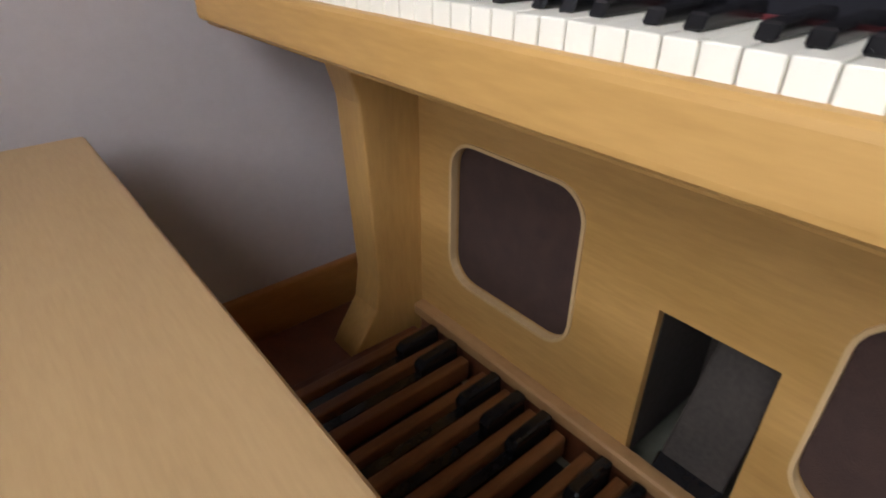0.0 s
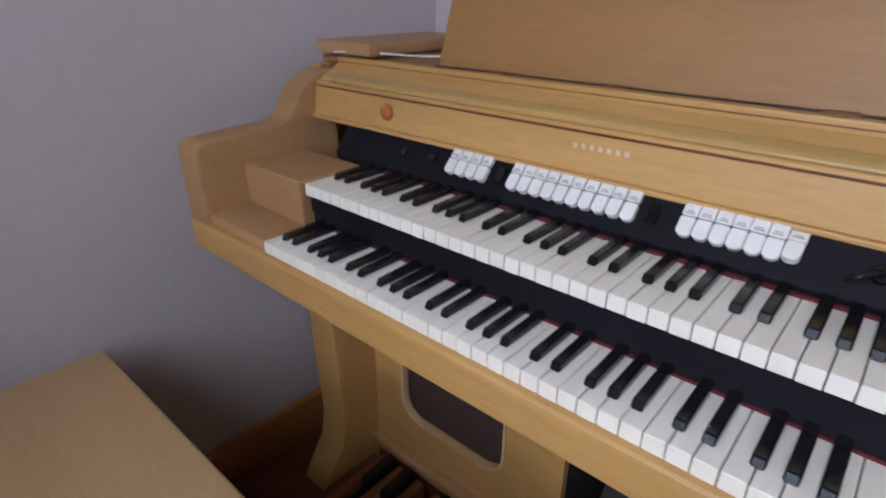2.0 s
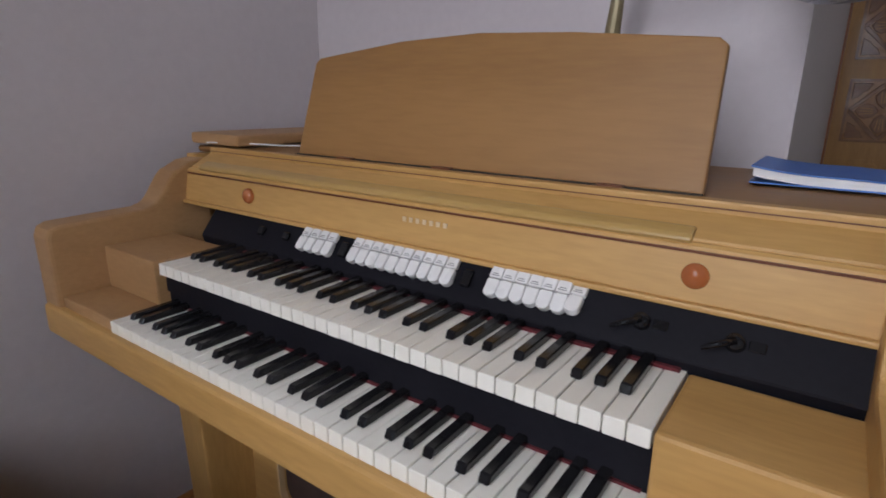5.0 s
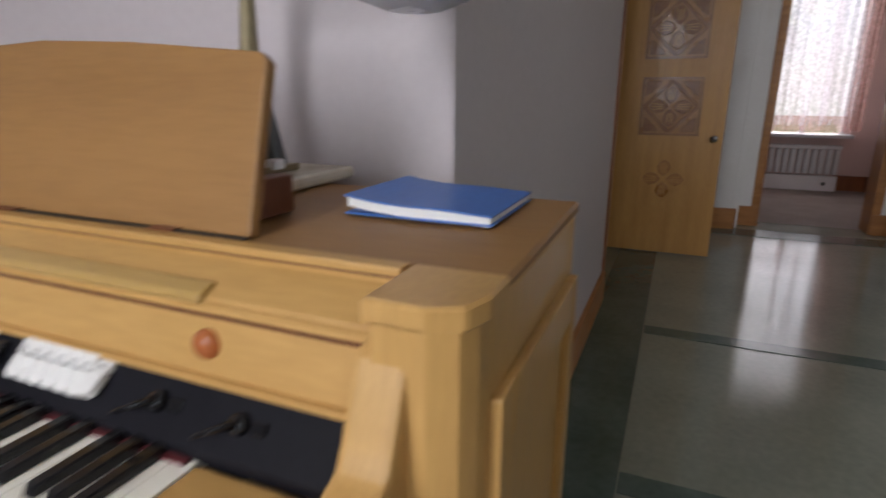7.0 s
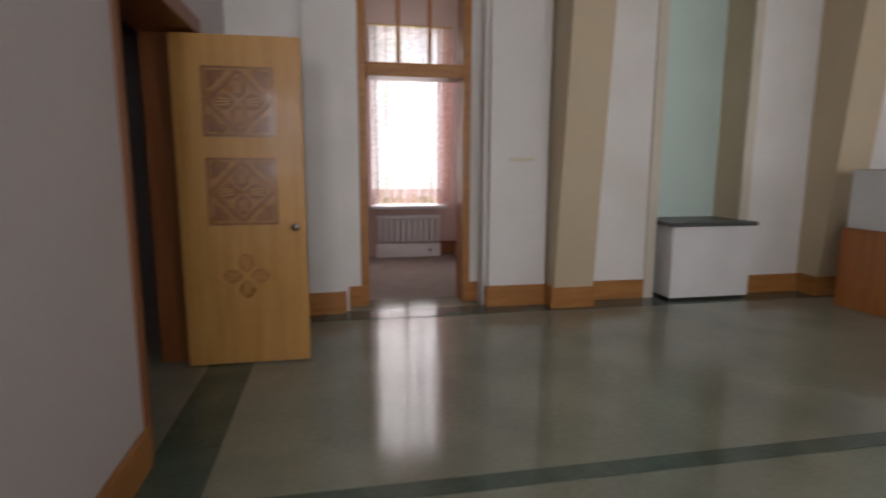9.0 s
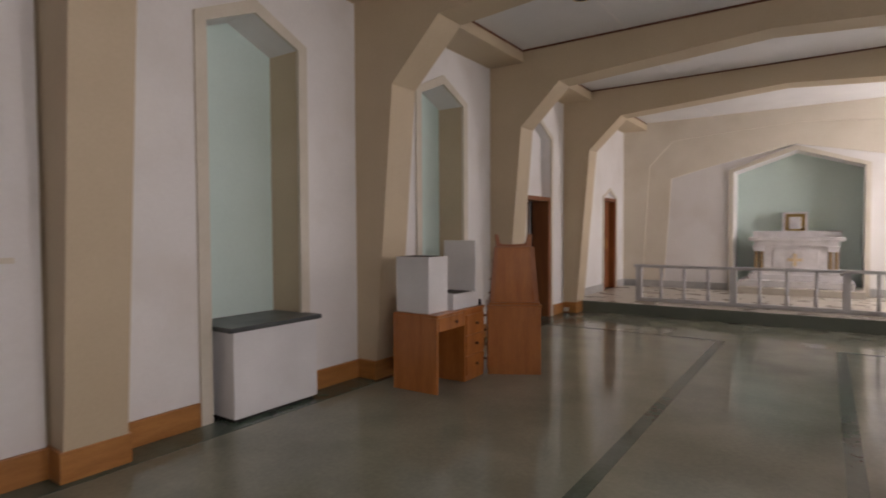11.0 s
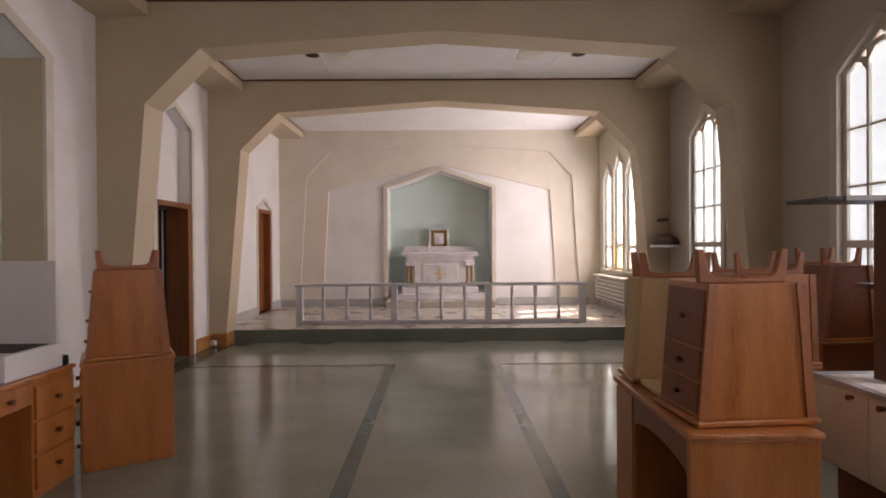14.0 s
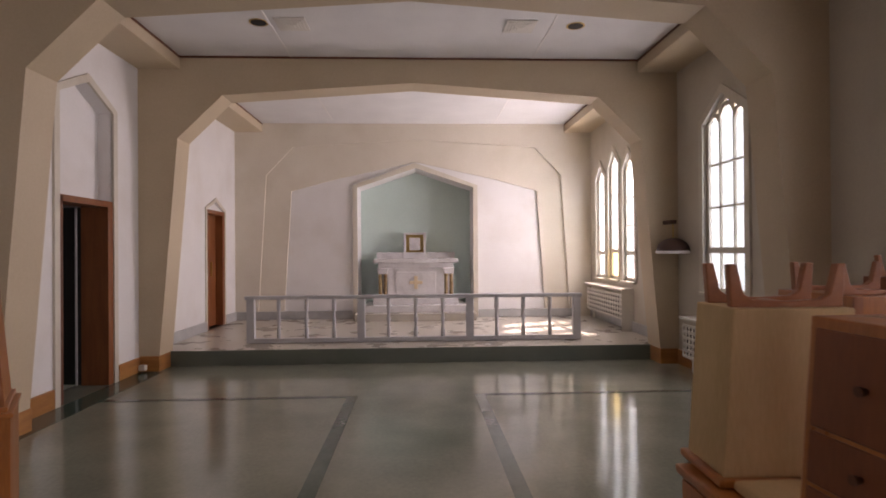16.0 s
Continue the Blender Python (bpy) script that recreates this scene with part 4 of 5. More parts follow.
# ---------------------------------------------------------------- radiators and wall lamp of the west side
def grille_radiator(y0, y1, z0, z1, label):
    r = thing("radiator_cover", label, "radiator cover", (WEST + 0.1, (y0 + y1) / 2, z0 - 0.2), "radiator covers")
    part("top", boxed(WEST, WEST + 0.24, y0, y1, z1, z1 + 0.03, 0.008), CREAM_METAL, r)
    # black plate paints in the dark behind the grille holes
    part("grille_shade_plate", boxed(WEST + 0.15, WEST + 0.17, y0 + 0.03, y1 - 0.03, z0, z1 - 0.1), BLACK_VOID, r)
    for k in range(6):
        z = z0 + (z1 - 0.08 - z0) * k / 5
        part("bar", boxed(WEST + 0.17, WEST + 0.19, y0, y1, z - 0.014, z + 0.014), CREAM_METAL, r)
    n = 16
    for k in range(n + 1):
        y = y0 + (y1 - y0) * k / n
        part("slat", boxed(WEST + 0.172, WEST + 0.188, y - 0.012, y + 0.012, z0, z1 - 0.08), CREAM_METAL, r)
    for y in (y0 + 0.08, y1 - 0.08):
        part("pipe", rod(bm_new(), (WEST + 0.08, y, z0 - 0.2), (WEST + 0.08, y, z0 + 0.05), 0.025), CREAM_METAL, r)
    part("end_panel", boxed(WEST, WEST + 0.20, y1 - 0.015, y1 + 0.015, z0 - 0.2, z1, 0.004), CREAM_METAL, r)


grille_radiator(-14.2, -12.35, STEP_Z + 0.2, 0.86, "cream metal radiator cover with a pierced grille")
grille_radiator(-10.3, -9.05, 0.2, 0.66, "cream metal radiator cover with a pierced grille")
lamp = thing("wall_lamp", "dark brown half-dome lamp on a wall bracket", "wall lamp", (0.0, -10.66, 1.50))
prof = [(0.205 * math.cos(radians(a)), 0.17 * math.sin(radians(a))) for a in range(0, 89, 8)]
part("shade", lathe(bm_new(), prof, (0.02, -10.57, 1.50), 28), DOME_BROWN, lamp, smooth=True)
part("rim", lathe(bm_new(), ((0.20, -0.035), (0.215, -0.03), (0.215, 0.0), (0.20, 0.003)), (0.02, -10.57, 1.50), 28), WHITE_ENAMEL, lamp)
part("stem", rod(bm_new(), (0.02, -10.57, 1.66), (0.02, -10.57, 1.86), 0.008), BRASS, lamp)
part("bracket", boxed(-0.02, 0.06, -10.785, -10.55, 1.85, 1.90, 0.006), DOME_BROWN, lamp)

# white radiator cabinet in the first niche
cab = thing("radiator_cabinet", "white painted radiator cabinet with a dark slate top", "radiator cabinet", (6.8, -4.06, 0))
part("body", boxed(6.70, 7.25, -4.47, -3.60, 0.03, 0.735, 0.006), WHITE_ENAMEL, cab)
part("top", boxed(6.66, 7.27, -4.50, -3.55, 0.735, 0.775, 0.008), DARK_TOP, cab)
part("toe_kick", boxed(6.73, 7.2, -4.45, -3.62, 0.0, 0.035), BLACK_VOID, cab)
single("wall_plate", boxed(EAST - 0.076, EAST - 0.069, -2.22, -1.98, 1.35, 1.385, 0.001), CREAM_WALL, "faint painted-over plate on the pilaster", "wall plate")

# ---------------------------------------------------------------- stacked furniture
def feet_frame(th, w, d, z, high=0.135, thin=0.03, rows=(-0.3, 0.3), aside=0.0):
    """The low leg rails of a chest that stands upside down: each a curved rail that ends in two splayed feet."""
    for f in rows:
        y = f * d
        half = [(w / 2 - 0.011, z), (w / 2 - 0.002, z + high), (w / 2 - 0.030, z + high), (w / 2 - 0.052, z + 0.042), (w / 2 - 0.080, z + 0.024)]
        pts = half + [(0, z + 0.018)] + [(-u, v) for u, v in half[::-1]]
        pts = [(u + aside, v) for u, v in pts]
        part("leg_rail", soften(prism(bm_new(), pts, "y", y - thin / 2, y + thin / 2), 0.004, 1), FOOT_WOOD, th, "red-brown leg rail with two splayed feet")
    if len(rows) > 1:
        part("stretcher", boxed(-0.02, 0.02, rows[0] * d, rows[-1] * d, z, z + 0.016, 0.003), FOOT_WOOD, th)


def inverted_chest(label, m, w0, w1, d, z0, z1, mat=None, drawers=True, ply=False, group="stacked chests", rows=(-0.3, 0.3), aside=0.0):
    """A small chest turned upside down: it tapers upward to its feet; drawers on its +x side."""
    th = thing("bedside_chest", label, "bedside chest", group=group)
    a, b = w0 / 2, w1 / 2
    bm = prism(bm_new(), [(-a, z0), (a, z0), (b, z1), (-b, z1)], "y", -d / 2, d / 2)
    part("body", soften(bm, 0.006), mat or (RAW_PLY if ply else FURNITURE), th)
    part("top_board", boxed(-a - 0.02, a + 0.02, -d / 2 - 0.02, d / 2 + 0.02, z0 - 0.025, z0, 0.008), FURNITURE, th)
    for s in () if ply else (-1, 1):
        bm = prism(bm_new(), [(s * (a - 0.03), z0), (s * (a + 0.008), z0), (s * (b + 0.008), z1), (s * (b - 0.03), z1)], "y", d / 2, d / 2 + 0.008)
        part("edge_strip", bm, FOOT_WOOD, th)
    if drawers:
        for f0, f1 in ((0.03, 0.255), (0.275, 0.50), (0.52, 0.95)):
            xa, xb = a + (b - a) * f0, a + (b - a) * f1
            za, zb = z0 + (z1 - z0) * f0, z0 + (z1 - z0) * f1
            bm = prism(bm_new(), [(xa - 0.01, za), (xa + 0.006, za), (xb + 0.006, zb), (xb - 0.01, zb)], "y", -d / 2 + 0.022, d / 2 - 0.022)
            dr = part("drawer", soften(bm, 0.003, 1), FURNITURE_DARK, th, "veneered drawer front darkened for facing away from the windows")
            xm, zm = (xa + xb) / 2 + 0.006, (za + zb) / 2
            part("knob", rod(bm_new(), (xm, 0, zm), (xm + 0.02, 0, zm), 0.007, 0.012), DARK_WOOD, dr)
    feet_frame(th, w1, d, z1, rows=rows, aside=aside)
    th.matrix_basis = m
    return th


def plain_chest(label, m, w, d, h, mat=FURNITURE, knobs=True, group="stacked chests", top=None):
    th = thing("chest", label, "chest", group=group)
    part("body", boxed(-w / 2, w / 2, -d / 2, d / 2, 0.0, h - 0.025, 0.005), mat, th)
    part("top_board", boxed(-w / 2 - 0.012, w / 2 + 0.012, -d / 2 - 0.012, d / 2 + 0.012, h - 0.025, h, 0.007), top or mat, th)
    for k in range(4 if knobs else 0):
        z0 = 0.05 + (h - 0.1) * k / 4
        dr = part("drawer", boxed(w / 2 - 0.005, w / 2 + 0.012, -d / 2 + 0.025, d / 2 - 0.025, z0, z0 + (h - 0.1) / 4 - 0.012, 0.004), mat, th)
        part("knob", rod(bm_new(), (w / 2 + 0.012, 0, z0 + 0.07), (w / 2 + 0.04, 0, z0 + 0.07), 0.010, 0.018), DARK_WOOD, dr)
    th.matrix_basis = m
    return th


def knee_desk(label, m, length, depth, h):
    """A pedestal desk; local x is its depth (front at -x), y its length, the open knee hole towards +y."""
    th = thing("desk", label, "desk", group="wooden desks")
    part("tabletop", boxed(-depth / 2, depth / 2, -length / 2, length / 2, h - 0.028, h, 0.007), FURNITURE, th)
    part("side_panel", boxed(-depth / 2 + 0.01, depth / 2, length / 2 - 0.03, length / 2 - 0.002, 0, h - 0.028, 0.004), FURNITURE, th)
    part("back_panel", boxed(depth / 2 - 0.02, depth / 2 - 0.004, -length / 2 + 0.36, length / 2 - 0.03, 0.15, h - 0.028, 0.003), FURNITURE_DARK, th)
    part("pedestal", boxed(-depth / 2 + 0.02, depth / 2, -length / 2, -length / 2 + 0.40, 0.0, h - 0.028, 0.004), FURNITURE, th)
    dr = part("drawer", boxed(-depth / 2 + 0.004, -depth / 2 + 0.3, -length / 2 + 0.42, length / 2 - 0.035, h - 0.16, h - 0.032, 0.004), FURNITURE, th)
    part("knob", rod(bm_new(), (-depth / 2 + 0.004, 0.14, h - 0.095), (-depth / 2 - 0.025, 0.14, h - 0.095), 0.010, 0.018), DARK_WOOD, dr)
    for k in range(3):
        z = 0.06 + k * 0.21
        dr = part("drawer", boxed(-depth / 2 + 0.003, -depth / 2 + 0.03, -length / 2 + 0.02, -length / 2 + 0.38, z, z + 0.195, 0.004), FURNITURE, th)
        part("knob", rod(bm_new(), (-depth / 2 + 0.003, -length / 2 + 0.2, z + 0.1), (-depth / 2 - 0.026, -length / 2 + 0.2, z + 0.1), 0.010, 0.018), DARK_WOOD, dr)
    th.matrix_basis = m
    return th


def kneehole_table(label, m, length, depth, h):
    """A plain table with a kneehole; local +x is its front, the narrow pedestal at the -y end."""
    th = thing("desk", label, "desk", group="wooden desks")
    a, b = depth / 2, length / 2
    part("tabletop", boxed(-a - 0.012, a + 0.012, -b - 0.012, b + 0.012, h - 0.030, h, 0.010), FURNITURE, th)
    part("end_panel", boxed(-a, a, b - 0.03, b, 0, h - 0.030, 0.004), FURNITURE, th)
    part("back_panel", boxed(-a + 0.004, -a + 0.02, -b + 0.28, b - 0.03, 0.05, h - 0.030, 0.003), FURNITURE_DARK, th)
    part("pedestal", boxed(-a, a - 0.012, -b, -b + 0.28, 0, h - 0.030, 0.004), FURNITURE, th)
    part("pedestal_door", boxed(a - 0.012, a - 0.001, -b + 0.012, -b + 0.268, 0.05, h - 0.045, 0.004), FURNITURE, th)
    y0, y1 = -b + 0.28, b - 0.03
    top, low = h - 0.030, h - 0.165
    pts = [(y0, top), (y0, low - 0.015)] + [(y0 + (y1 - y0) * k / 10, low + 0.035 * math.sin(math.pi * k / 10)) for k in range(1, 10)] + [(y1, low - 0.015), (y1, top)]
    part("apron", prism(bm_new(), pts, "x", a - 0.025, a - 0.006), FURNITURE_DARK, th)
    th.matrix_basis = m
    return th


# east side group
knee_desk("orange-brown wooden pedestal desk standing against the wall", pose(6.08, -5.585, 0, 0, 0, 2), 0.93, 0.52, 0.745)
box1 = thing("white_carton", "tall white painted box standing open on the desk", "box", (6.08, -5.3, 0.745))
part("body", boxed(5.91, 6.30, -5.46, -5.14, 0.748, 1.285, 0.004), WHITE_ENAMEL, box1)
# box is solid; a black sheet stands in for its shaded inside
part("dark_opening_sheet", boxed(5.94, 6.27, -5.43, -5.17, 1.27, 1.288), BLACK_VOID, box1)
box2 = thing("white_panel_unit", "white board standing on edge behind a low white box", "board", (6.2, -5.85, 0.745))
part("upright_board", boxed(5.92, 6.32, -6.02, -5.99, 0.748, 1.43, 0.003), WHITE_ENAMEL, box2)
part("low_box", boxed(5.86, 6.30, -5.96, -5.48, 0.748, 0.90, 0.004), WHITE_ENAMEL, box2)
# slot drawn as a thin black plate for its dark inside
part("slot", boxed(5.90, 6.24, -5.9, -5.6, 0.895, 0.903), BLACK_VOID, box2)
plain_chest("orange-brown wooden chest with side panel towards the aisle", pose(5.68, -6.40, 0, 0, 0, 31), 0.56, 0.46, 0.74)
inverted_chest("orange-brown bedside chest stacked upside down, feet in the air", pose(5.68, -6.40, 0, 0, 0, 31), 0.50, 0.40, 0.42, 0.768, 1.36)

cup = thing("tape_roll", "black roll of tape lying on the desk", "tape roll", (5.93, -5.99, 0.745))
part("roll", soften(lathe(bm_new(), ((0.045, 0.0), (0.048, 0.012), (0.048, 0.048), (0.045, 0.06)), (5.90, -5.995, 0.746), 18), 0.003, 1), BLACK_PANEL, cup)
part("core", lathe(bm_new(), ((0.022, 0.058), (0.022, 0.062)), (5.90, -5.995, 0.746), 14), RAW_PLY, cup)

# west side group
kneehole_table("orange-brown wooden kneehole desk carrying an upturned chest", pose(2.193, -4.91, 0, 0, 0, -1), 0.94, 0.50, 0.79)
inverted_chest("orange-brown bedside chest stacked upside down on a desk", pose(2.16, -4.69, 0, 0, 0, 4), 0.47, 0.385, 0.34, 0.818, 1.355, rows=(0.36,), aside=0.035)
inverted_chest("upturned bedside chest showing its bare plywood side", pose(2.165, -5.305, 0, 0, 0, -3), 0.44, 0.37, 0.25, 0.818, 1.335, ply=True, drawers=False)
single("cushion", soften(boxed(2.06, 2.38, -5.165, -4.90, 0.792, 0.826), 0.018, 3), RAW_PLY, "pale folded cloth lying on the desk", "cloth")
plain_chest("dark red-brown chest standing among the stacked furniture", pose(1.33, -5.95, 0, 0, 0, 0), 0.50, 0.50, 0.76, FURNITURE, False)
inverted_chest("red-brown bedside chest stacked upside down", pose(1.33, -5.95, 0, 0, 0, 0), 0.48, 0.44, 0.48, 0.785, 1.32, drawers=False)
plain_chest("dark red-brown chest standing by the wall", pose(0.29, -6.75, 0, 0, 0, 8), 0.55, 0.50, 0.76, FURNITURE_DARK, False)
inverted_chest("red-brown bedside chest stacked upside down by the wall", pose(0.29, -6.75, 0, 0, 0, 8), 0.46, 0.36, 0.42, 0.785, 1.34, FURNITURE_DARK, drawers=False)
plain_chest("low dark brown chest under a white cabinet", pose(1.28, -4.66, 0, 0, 0, 0), 0.52, 0.52, 0.50, FURNITURE_DARK, False)
wc = thing("white_cabinet", "white painted box cabinet set on a low dark chest", "cabinet", (1.28, -4.62, 0.50))
part("body", boxed(0.95, 1.615, -4.965, -4.285, 0.502, 0.872, 0.005), CREAM_WALL, wc)
part("top_board", boxed(0.935, 1.630, -4.98, -4.27, 0.872, 0.898, 0.006), GREY_TOP, wc)
part("door", boxed(1.613, 1.624, -4.955, -4.63, 0.515, 0.862, 0.003), CREAM_WALL, wc)
part("door", boxed(1.613, 1.624, -4.622, -4.295, 0.515, 0.862, 0.003), CREAM_WALL, wc)
for y in (-4.71, -4.54):
    part("knob", rod(bm_new(), (1.624, y, 0.845), (1.65, y, 0.845), 0.008, 0.013), DARK_WOOD, wc)
part("paper", boxed(1.20, 1.60, -4.90, -4.45, 0.8985, 0.9005), PAPER, thing("paper_sheet", "white paper sheet lying on the white cabinet", "paper", (1.4, -4.7, 0.898)))
shelf = thing("shelf_unit", "dark wooden shelf unit with a pale top, standing on the cabinet", "shelf unit", (1.2, -4.85, 0.901))
part("top_board", boxed(0.72, 1.74, -4.98, -4.70, 1.695, 1.713, 0.003), DARK_TOP, shelf)
part("edge_strip", boxed(0.72, 1.66, -4.70, -4.695, 1.693, 1.715, 0.001), GREY_TOP, shelf, "pale edge strip")
part("end_panel", boxed(1.425, 1.455, -4.81, -4.70, 0.902, 1.695, 0.003), DARK_WOOD, shelf)
part("end_panel", boxed(0.74, 0.77, -4.97, -4.72, 0.902, 1.695, 0.003), DARK_WOOD, shelf)
part("shelf_board", boxed(0.77, 1.425, -4.965, -4.73, 1.30, 1.322, 0.003), DARK_WOOD, shelf)

# ---------------------------------------------------------------- electric organ
organ = thing("electric_organ", "blond wooden two-manual electric organ with its music desk raised", "organ", (1.45, 0.88, 0))
OL, OR = 1.57, 0.20          # left and right ends along y
KL, KR = 1.305, 0.459        # ends of the two manuals
WK = (KL - KR) / 36
# carcass: back, ends, floor
part("back_board", boxed(1.795, 1.815, OR + 0.02, OL - 0.02, 0.03, 1.07), ORGAN_SIDE, organ)
for y0, y1 in ((OR, OR + 0.03), (OL - 0.03, OL)):
    part("end_panel", boxed(1.43, 1.815, y0, y1, 0.03, 1.062, 0.004), ORGAN_SIDE, organ)
for z0, z1, x0, x1 in ((0.10, 0.98, 1.43, 1.47), (0.10, 0.98, 1.765, 1.80), (0.92, 0.98, 1.47, 1.765), (0.10, 0.18, 1.47, 1.765)):
    part("end_frame", boxed(x0, x1, OR - 0.012, OR + 0.001, z0, z1, 0.004), ORGAN_SIDE, organ)
bm = prism(bm_new(), [(1.365, OR + 0.075), (1.365, OR + 0.03), (1.378, OR + 0.008), (1.40, OR), (1.43, OR), (1.43, OR + 0.075)], "z", 0.02, 1.062)
part("corner_post", bm, ORGAN_SIDE, organ)
part("corner_post", boxed(1.38, 1.43, OL - 0.06, OL - 0.002, 0.72, 1.02, 0.008), ORGAN_SIDE, organ)
# top
part("top_board", soften(prism(bm_new(), [(1.462, 1.064), (1.462, 1.077), (1.818, 1.082), (1.818, 1.064)], "y", OR - 0.004, OL + 0.004), 0.004, 1), DIMMED_LID_WOOD, organ)
part("top_corner", soften(prism(bm_new(), [(1.365, OR + 0.085), (1.365, OR + 0.03), (1.38, OR + 0.003), (1.41, OR - 0.006), (1.464, OR - 0.006), (1.464, OR + 0.085)], "z", 1.058, 1.080), 0.003, 1), ORGAN_SIDE, organ)
part("raised_ledge", boxed(1.45, 1.80, OL - 0.17, OL + 0.006, 1.083, 1.108, 0.006), CHEEK_WOOD, organ)
part("ledge_strip", boxed(1.444, 1.466, OR + 0.09, OL - 0.075, 1.062, 1.0795, 0.003), ORGAN_WOOD, organ)
part("ledge_groove", boxed(1.4425, 1.447, OR + 0.09, OL - 0.08, 1.0695, 1.071), DARK_WOOD, organ)
bm = prism(bm_new(), [(1.400, 1.030), (1.398, 1.040), (1.455, 1.070), (1.462, 1.060)], "y", OR + 0.09, OL - 0.07)
part("sloping_strip", soften(bm, 0.002, 1), ORGAN_WOOD, organ)
part("roll_cover", soften(prism(bm_new(), [(1.394, 1.034), (1.389, 1.039), (1.394, 1.046), (1.412, 1.053), (1.418, 1.045)], "y", 0.475, OL - 0.11), 0.003, 2), ROLL_WOOD, organ, "yellowed curved strip of the lid")
bm = prism(bm_new(), [(1.388, 0.966), (1.381, 0.968), (1.392, 1.036), (1.42, 1.040), (1.42, 0.966)], "y", OR + 0.075, OL - 0.06)
part("fascia", soften(bm, 0.003, 1), ORGAN_WOOD, organ)
part("fascia_bead", boxed(1.374, 1.390, OR + 0.08, OL - 0.065, 0.962, 0.970, 0.003), ORGAN_WOOD, organ)
part("fascia_groove", boxed(1.388, 1.394, OR + 0.09, OL - 0.07, 1.026, 1.029), DARK_WOOD, organ)
# maker's mark drawn as plain bars
for k in range(7):
    y = 0.893 - k * 0.0130
    part("mark_bar", boxed(1.3868, 1.391, y - 0.0034, y + 0.0034, 1.003, 1.0115), GILT, organ)
for y in (1.285, 0.465):
    bm = bm_new()
    bmesh.ops.create_uvsphere(bm, u_segments=18, v_segments=12, radius=0.0155, matrix=Matrix.Translation((1.386, y, 1.000)) @ Matrix.Diagonal((0.75, 1, 1, 1)))
    part("pull_knob", bm, AMBER, organ, "round orange knob", True)
# stop panel
bm = prism(bm_new(), [(1.35, 0.895), (1.343, 0.913), (1.384, 0.966), (1.40, 0.966), (1.40, 0.895)], "y", OR + 0.085, OL - 0.175)
part("stop_panel", soften(bm, 0.002, 1), BLACK_PANEL, organ, "matt black stop panel")
slope = Vector((1.384 - 1.343, 0, 0.966 - 0.913)).normalized()
out = Vector((-slope.z, 0, slope.x))
def tab_outline(x0, x1, half, round0, round1):
    """A tablet outline along the slope with its two ends rounded."""
    pts = []
    for a in range(0, 181, 30):
        c, w = math.cos(radians(a)), math.sin(radians(a))
        pts.append((x1 - round1 + round1 * w, half * c))
    for a in range(180, 361, 30):
        c, w = math.cos(radians(a)), math.sin(radians(a))
        pts.append((x0 + round0 + round0 * w, half * c))
    return pts


tab_bm = prism(bm_new(), tab_outline(-0.026, 0.001, 0.0095, 0.007, 0.001), "z", 0.0, 0.010)
for v in tab_bm.verts:
    v.co.z += 0.10 * (0.001 - v.co.x) if v.co.z > 0.005 else 0.0
tab_mesh = mesh_of("stop_tab", soften(tab_bm, 0.0015, 1), TAB_WHITE)
plate_bm = prism(bm_new(), tab_outline(0.002, 0.0245, 0.0095, 0.001, 0.004), "z", 0.0, 0.0095)
for v in plate_bm.verts:
    v.co.z -= 0.14 * (v.co.x - 0.002) if v.co.z > 0.005 else 0.0
plate_mesh = mesh_of("label_plate", soften(plate_bm, 0.0012, 1), TAB_WHITE)
ink_bm = box(bm_new(), 0.005, 0.0062, -0.006, 0.006, 0.0090, 0.0097)
box(ink_bm, 0.008, 0.0092, -0.004, 0.0045, 0.0086, 0.0093)
ink_mesh = mesh_of("tab_lettering", ink_bm, TAB_INK)
turn = Matrix(((slope.x, 0, out.x, 0), (0, 1, 0, 0), (slope.z, 0, out.z, 0), (0, 0, 0, 1)))
for first, count, gap in ((1.108, 4, 0.0212), (0.984, 10, 0.0208), (0.722, 7, 0.0198)):
    for k in range(count):
        y = first - 0.009 - k * gap
        mid = Vector((1.369, y, 0.9465)) + out * 0.001
        t = part("stop_tab", tab_mesh, None, organ)
        t.matrix_basis = Matrix.Translation(mid) @ turn
        p = new("label_plate", plate_mesh)
        p.parent = t
        i = new("tab_lettering", ink_mesh)
        i.parent = t
        if count == 7 and k == 6:
            t.matrix_basis = t.matrix_basis @ Matrix.Rotation(radians(16), 4, "Y")
for y, s in ((1.004, 0.9), (0.758, 0.9), (1.22, 0.6), (1.15, 0.5)):
    c = Vector((1.365, y, 0.942)) + out * 0.004
    bm = box(bm_new(), -0.015 * s, 0.015 * s, -0.008, 0.008, -0.004, 0.0035)
    bm.transform(Matrix.Translation(c) @ turn)
    part("rocker_switch", soften(bm, 0.002, 1), EBONY, organ)
for y in (0.512, 0.412):
    c = Vector((1.364, y, 0.940))
    lever = part("lever_rosette", rod(bm_new(), c, c + out * 0.009, 0.011, 0.009, 16), EBONY, organ, "round black rosette of a lever switch", True)
    part("lever", rod(bm_new(), c + out * 0.009, c + out * 0.020 + Vector((-0.010, 0.022, -0.012)), 0.0045, 0.003), EBONY, lever, smooth=True)
    part("lever_tip", rod(bm_new(), c + out * 0.020 + Vector((-0.010, 0.022, -0.012)), c + out * 0.021 + Vector((-0.013, 0.029, -0.0155)), 0.0035, 0.002), EBONY, lever)
    part("rocker_plate", soften(box(bm_new(), -0.006, 0.006, -0.030, -0.013, 0.0, 0.003), 0.001, 1), EBONY, lever).matrix_basis = Matrix.Translation(c) @ turn
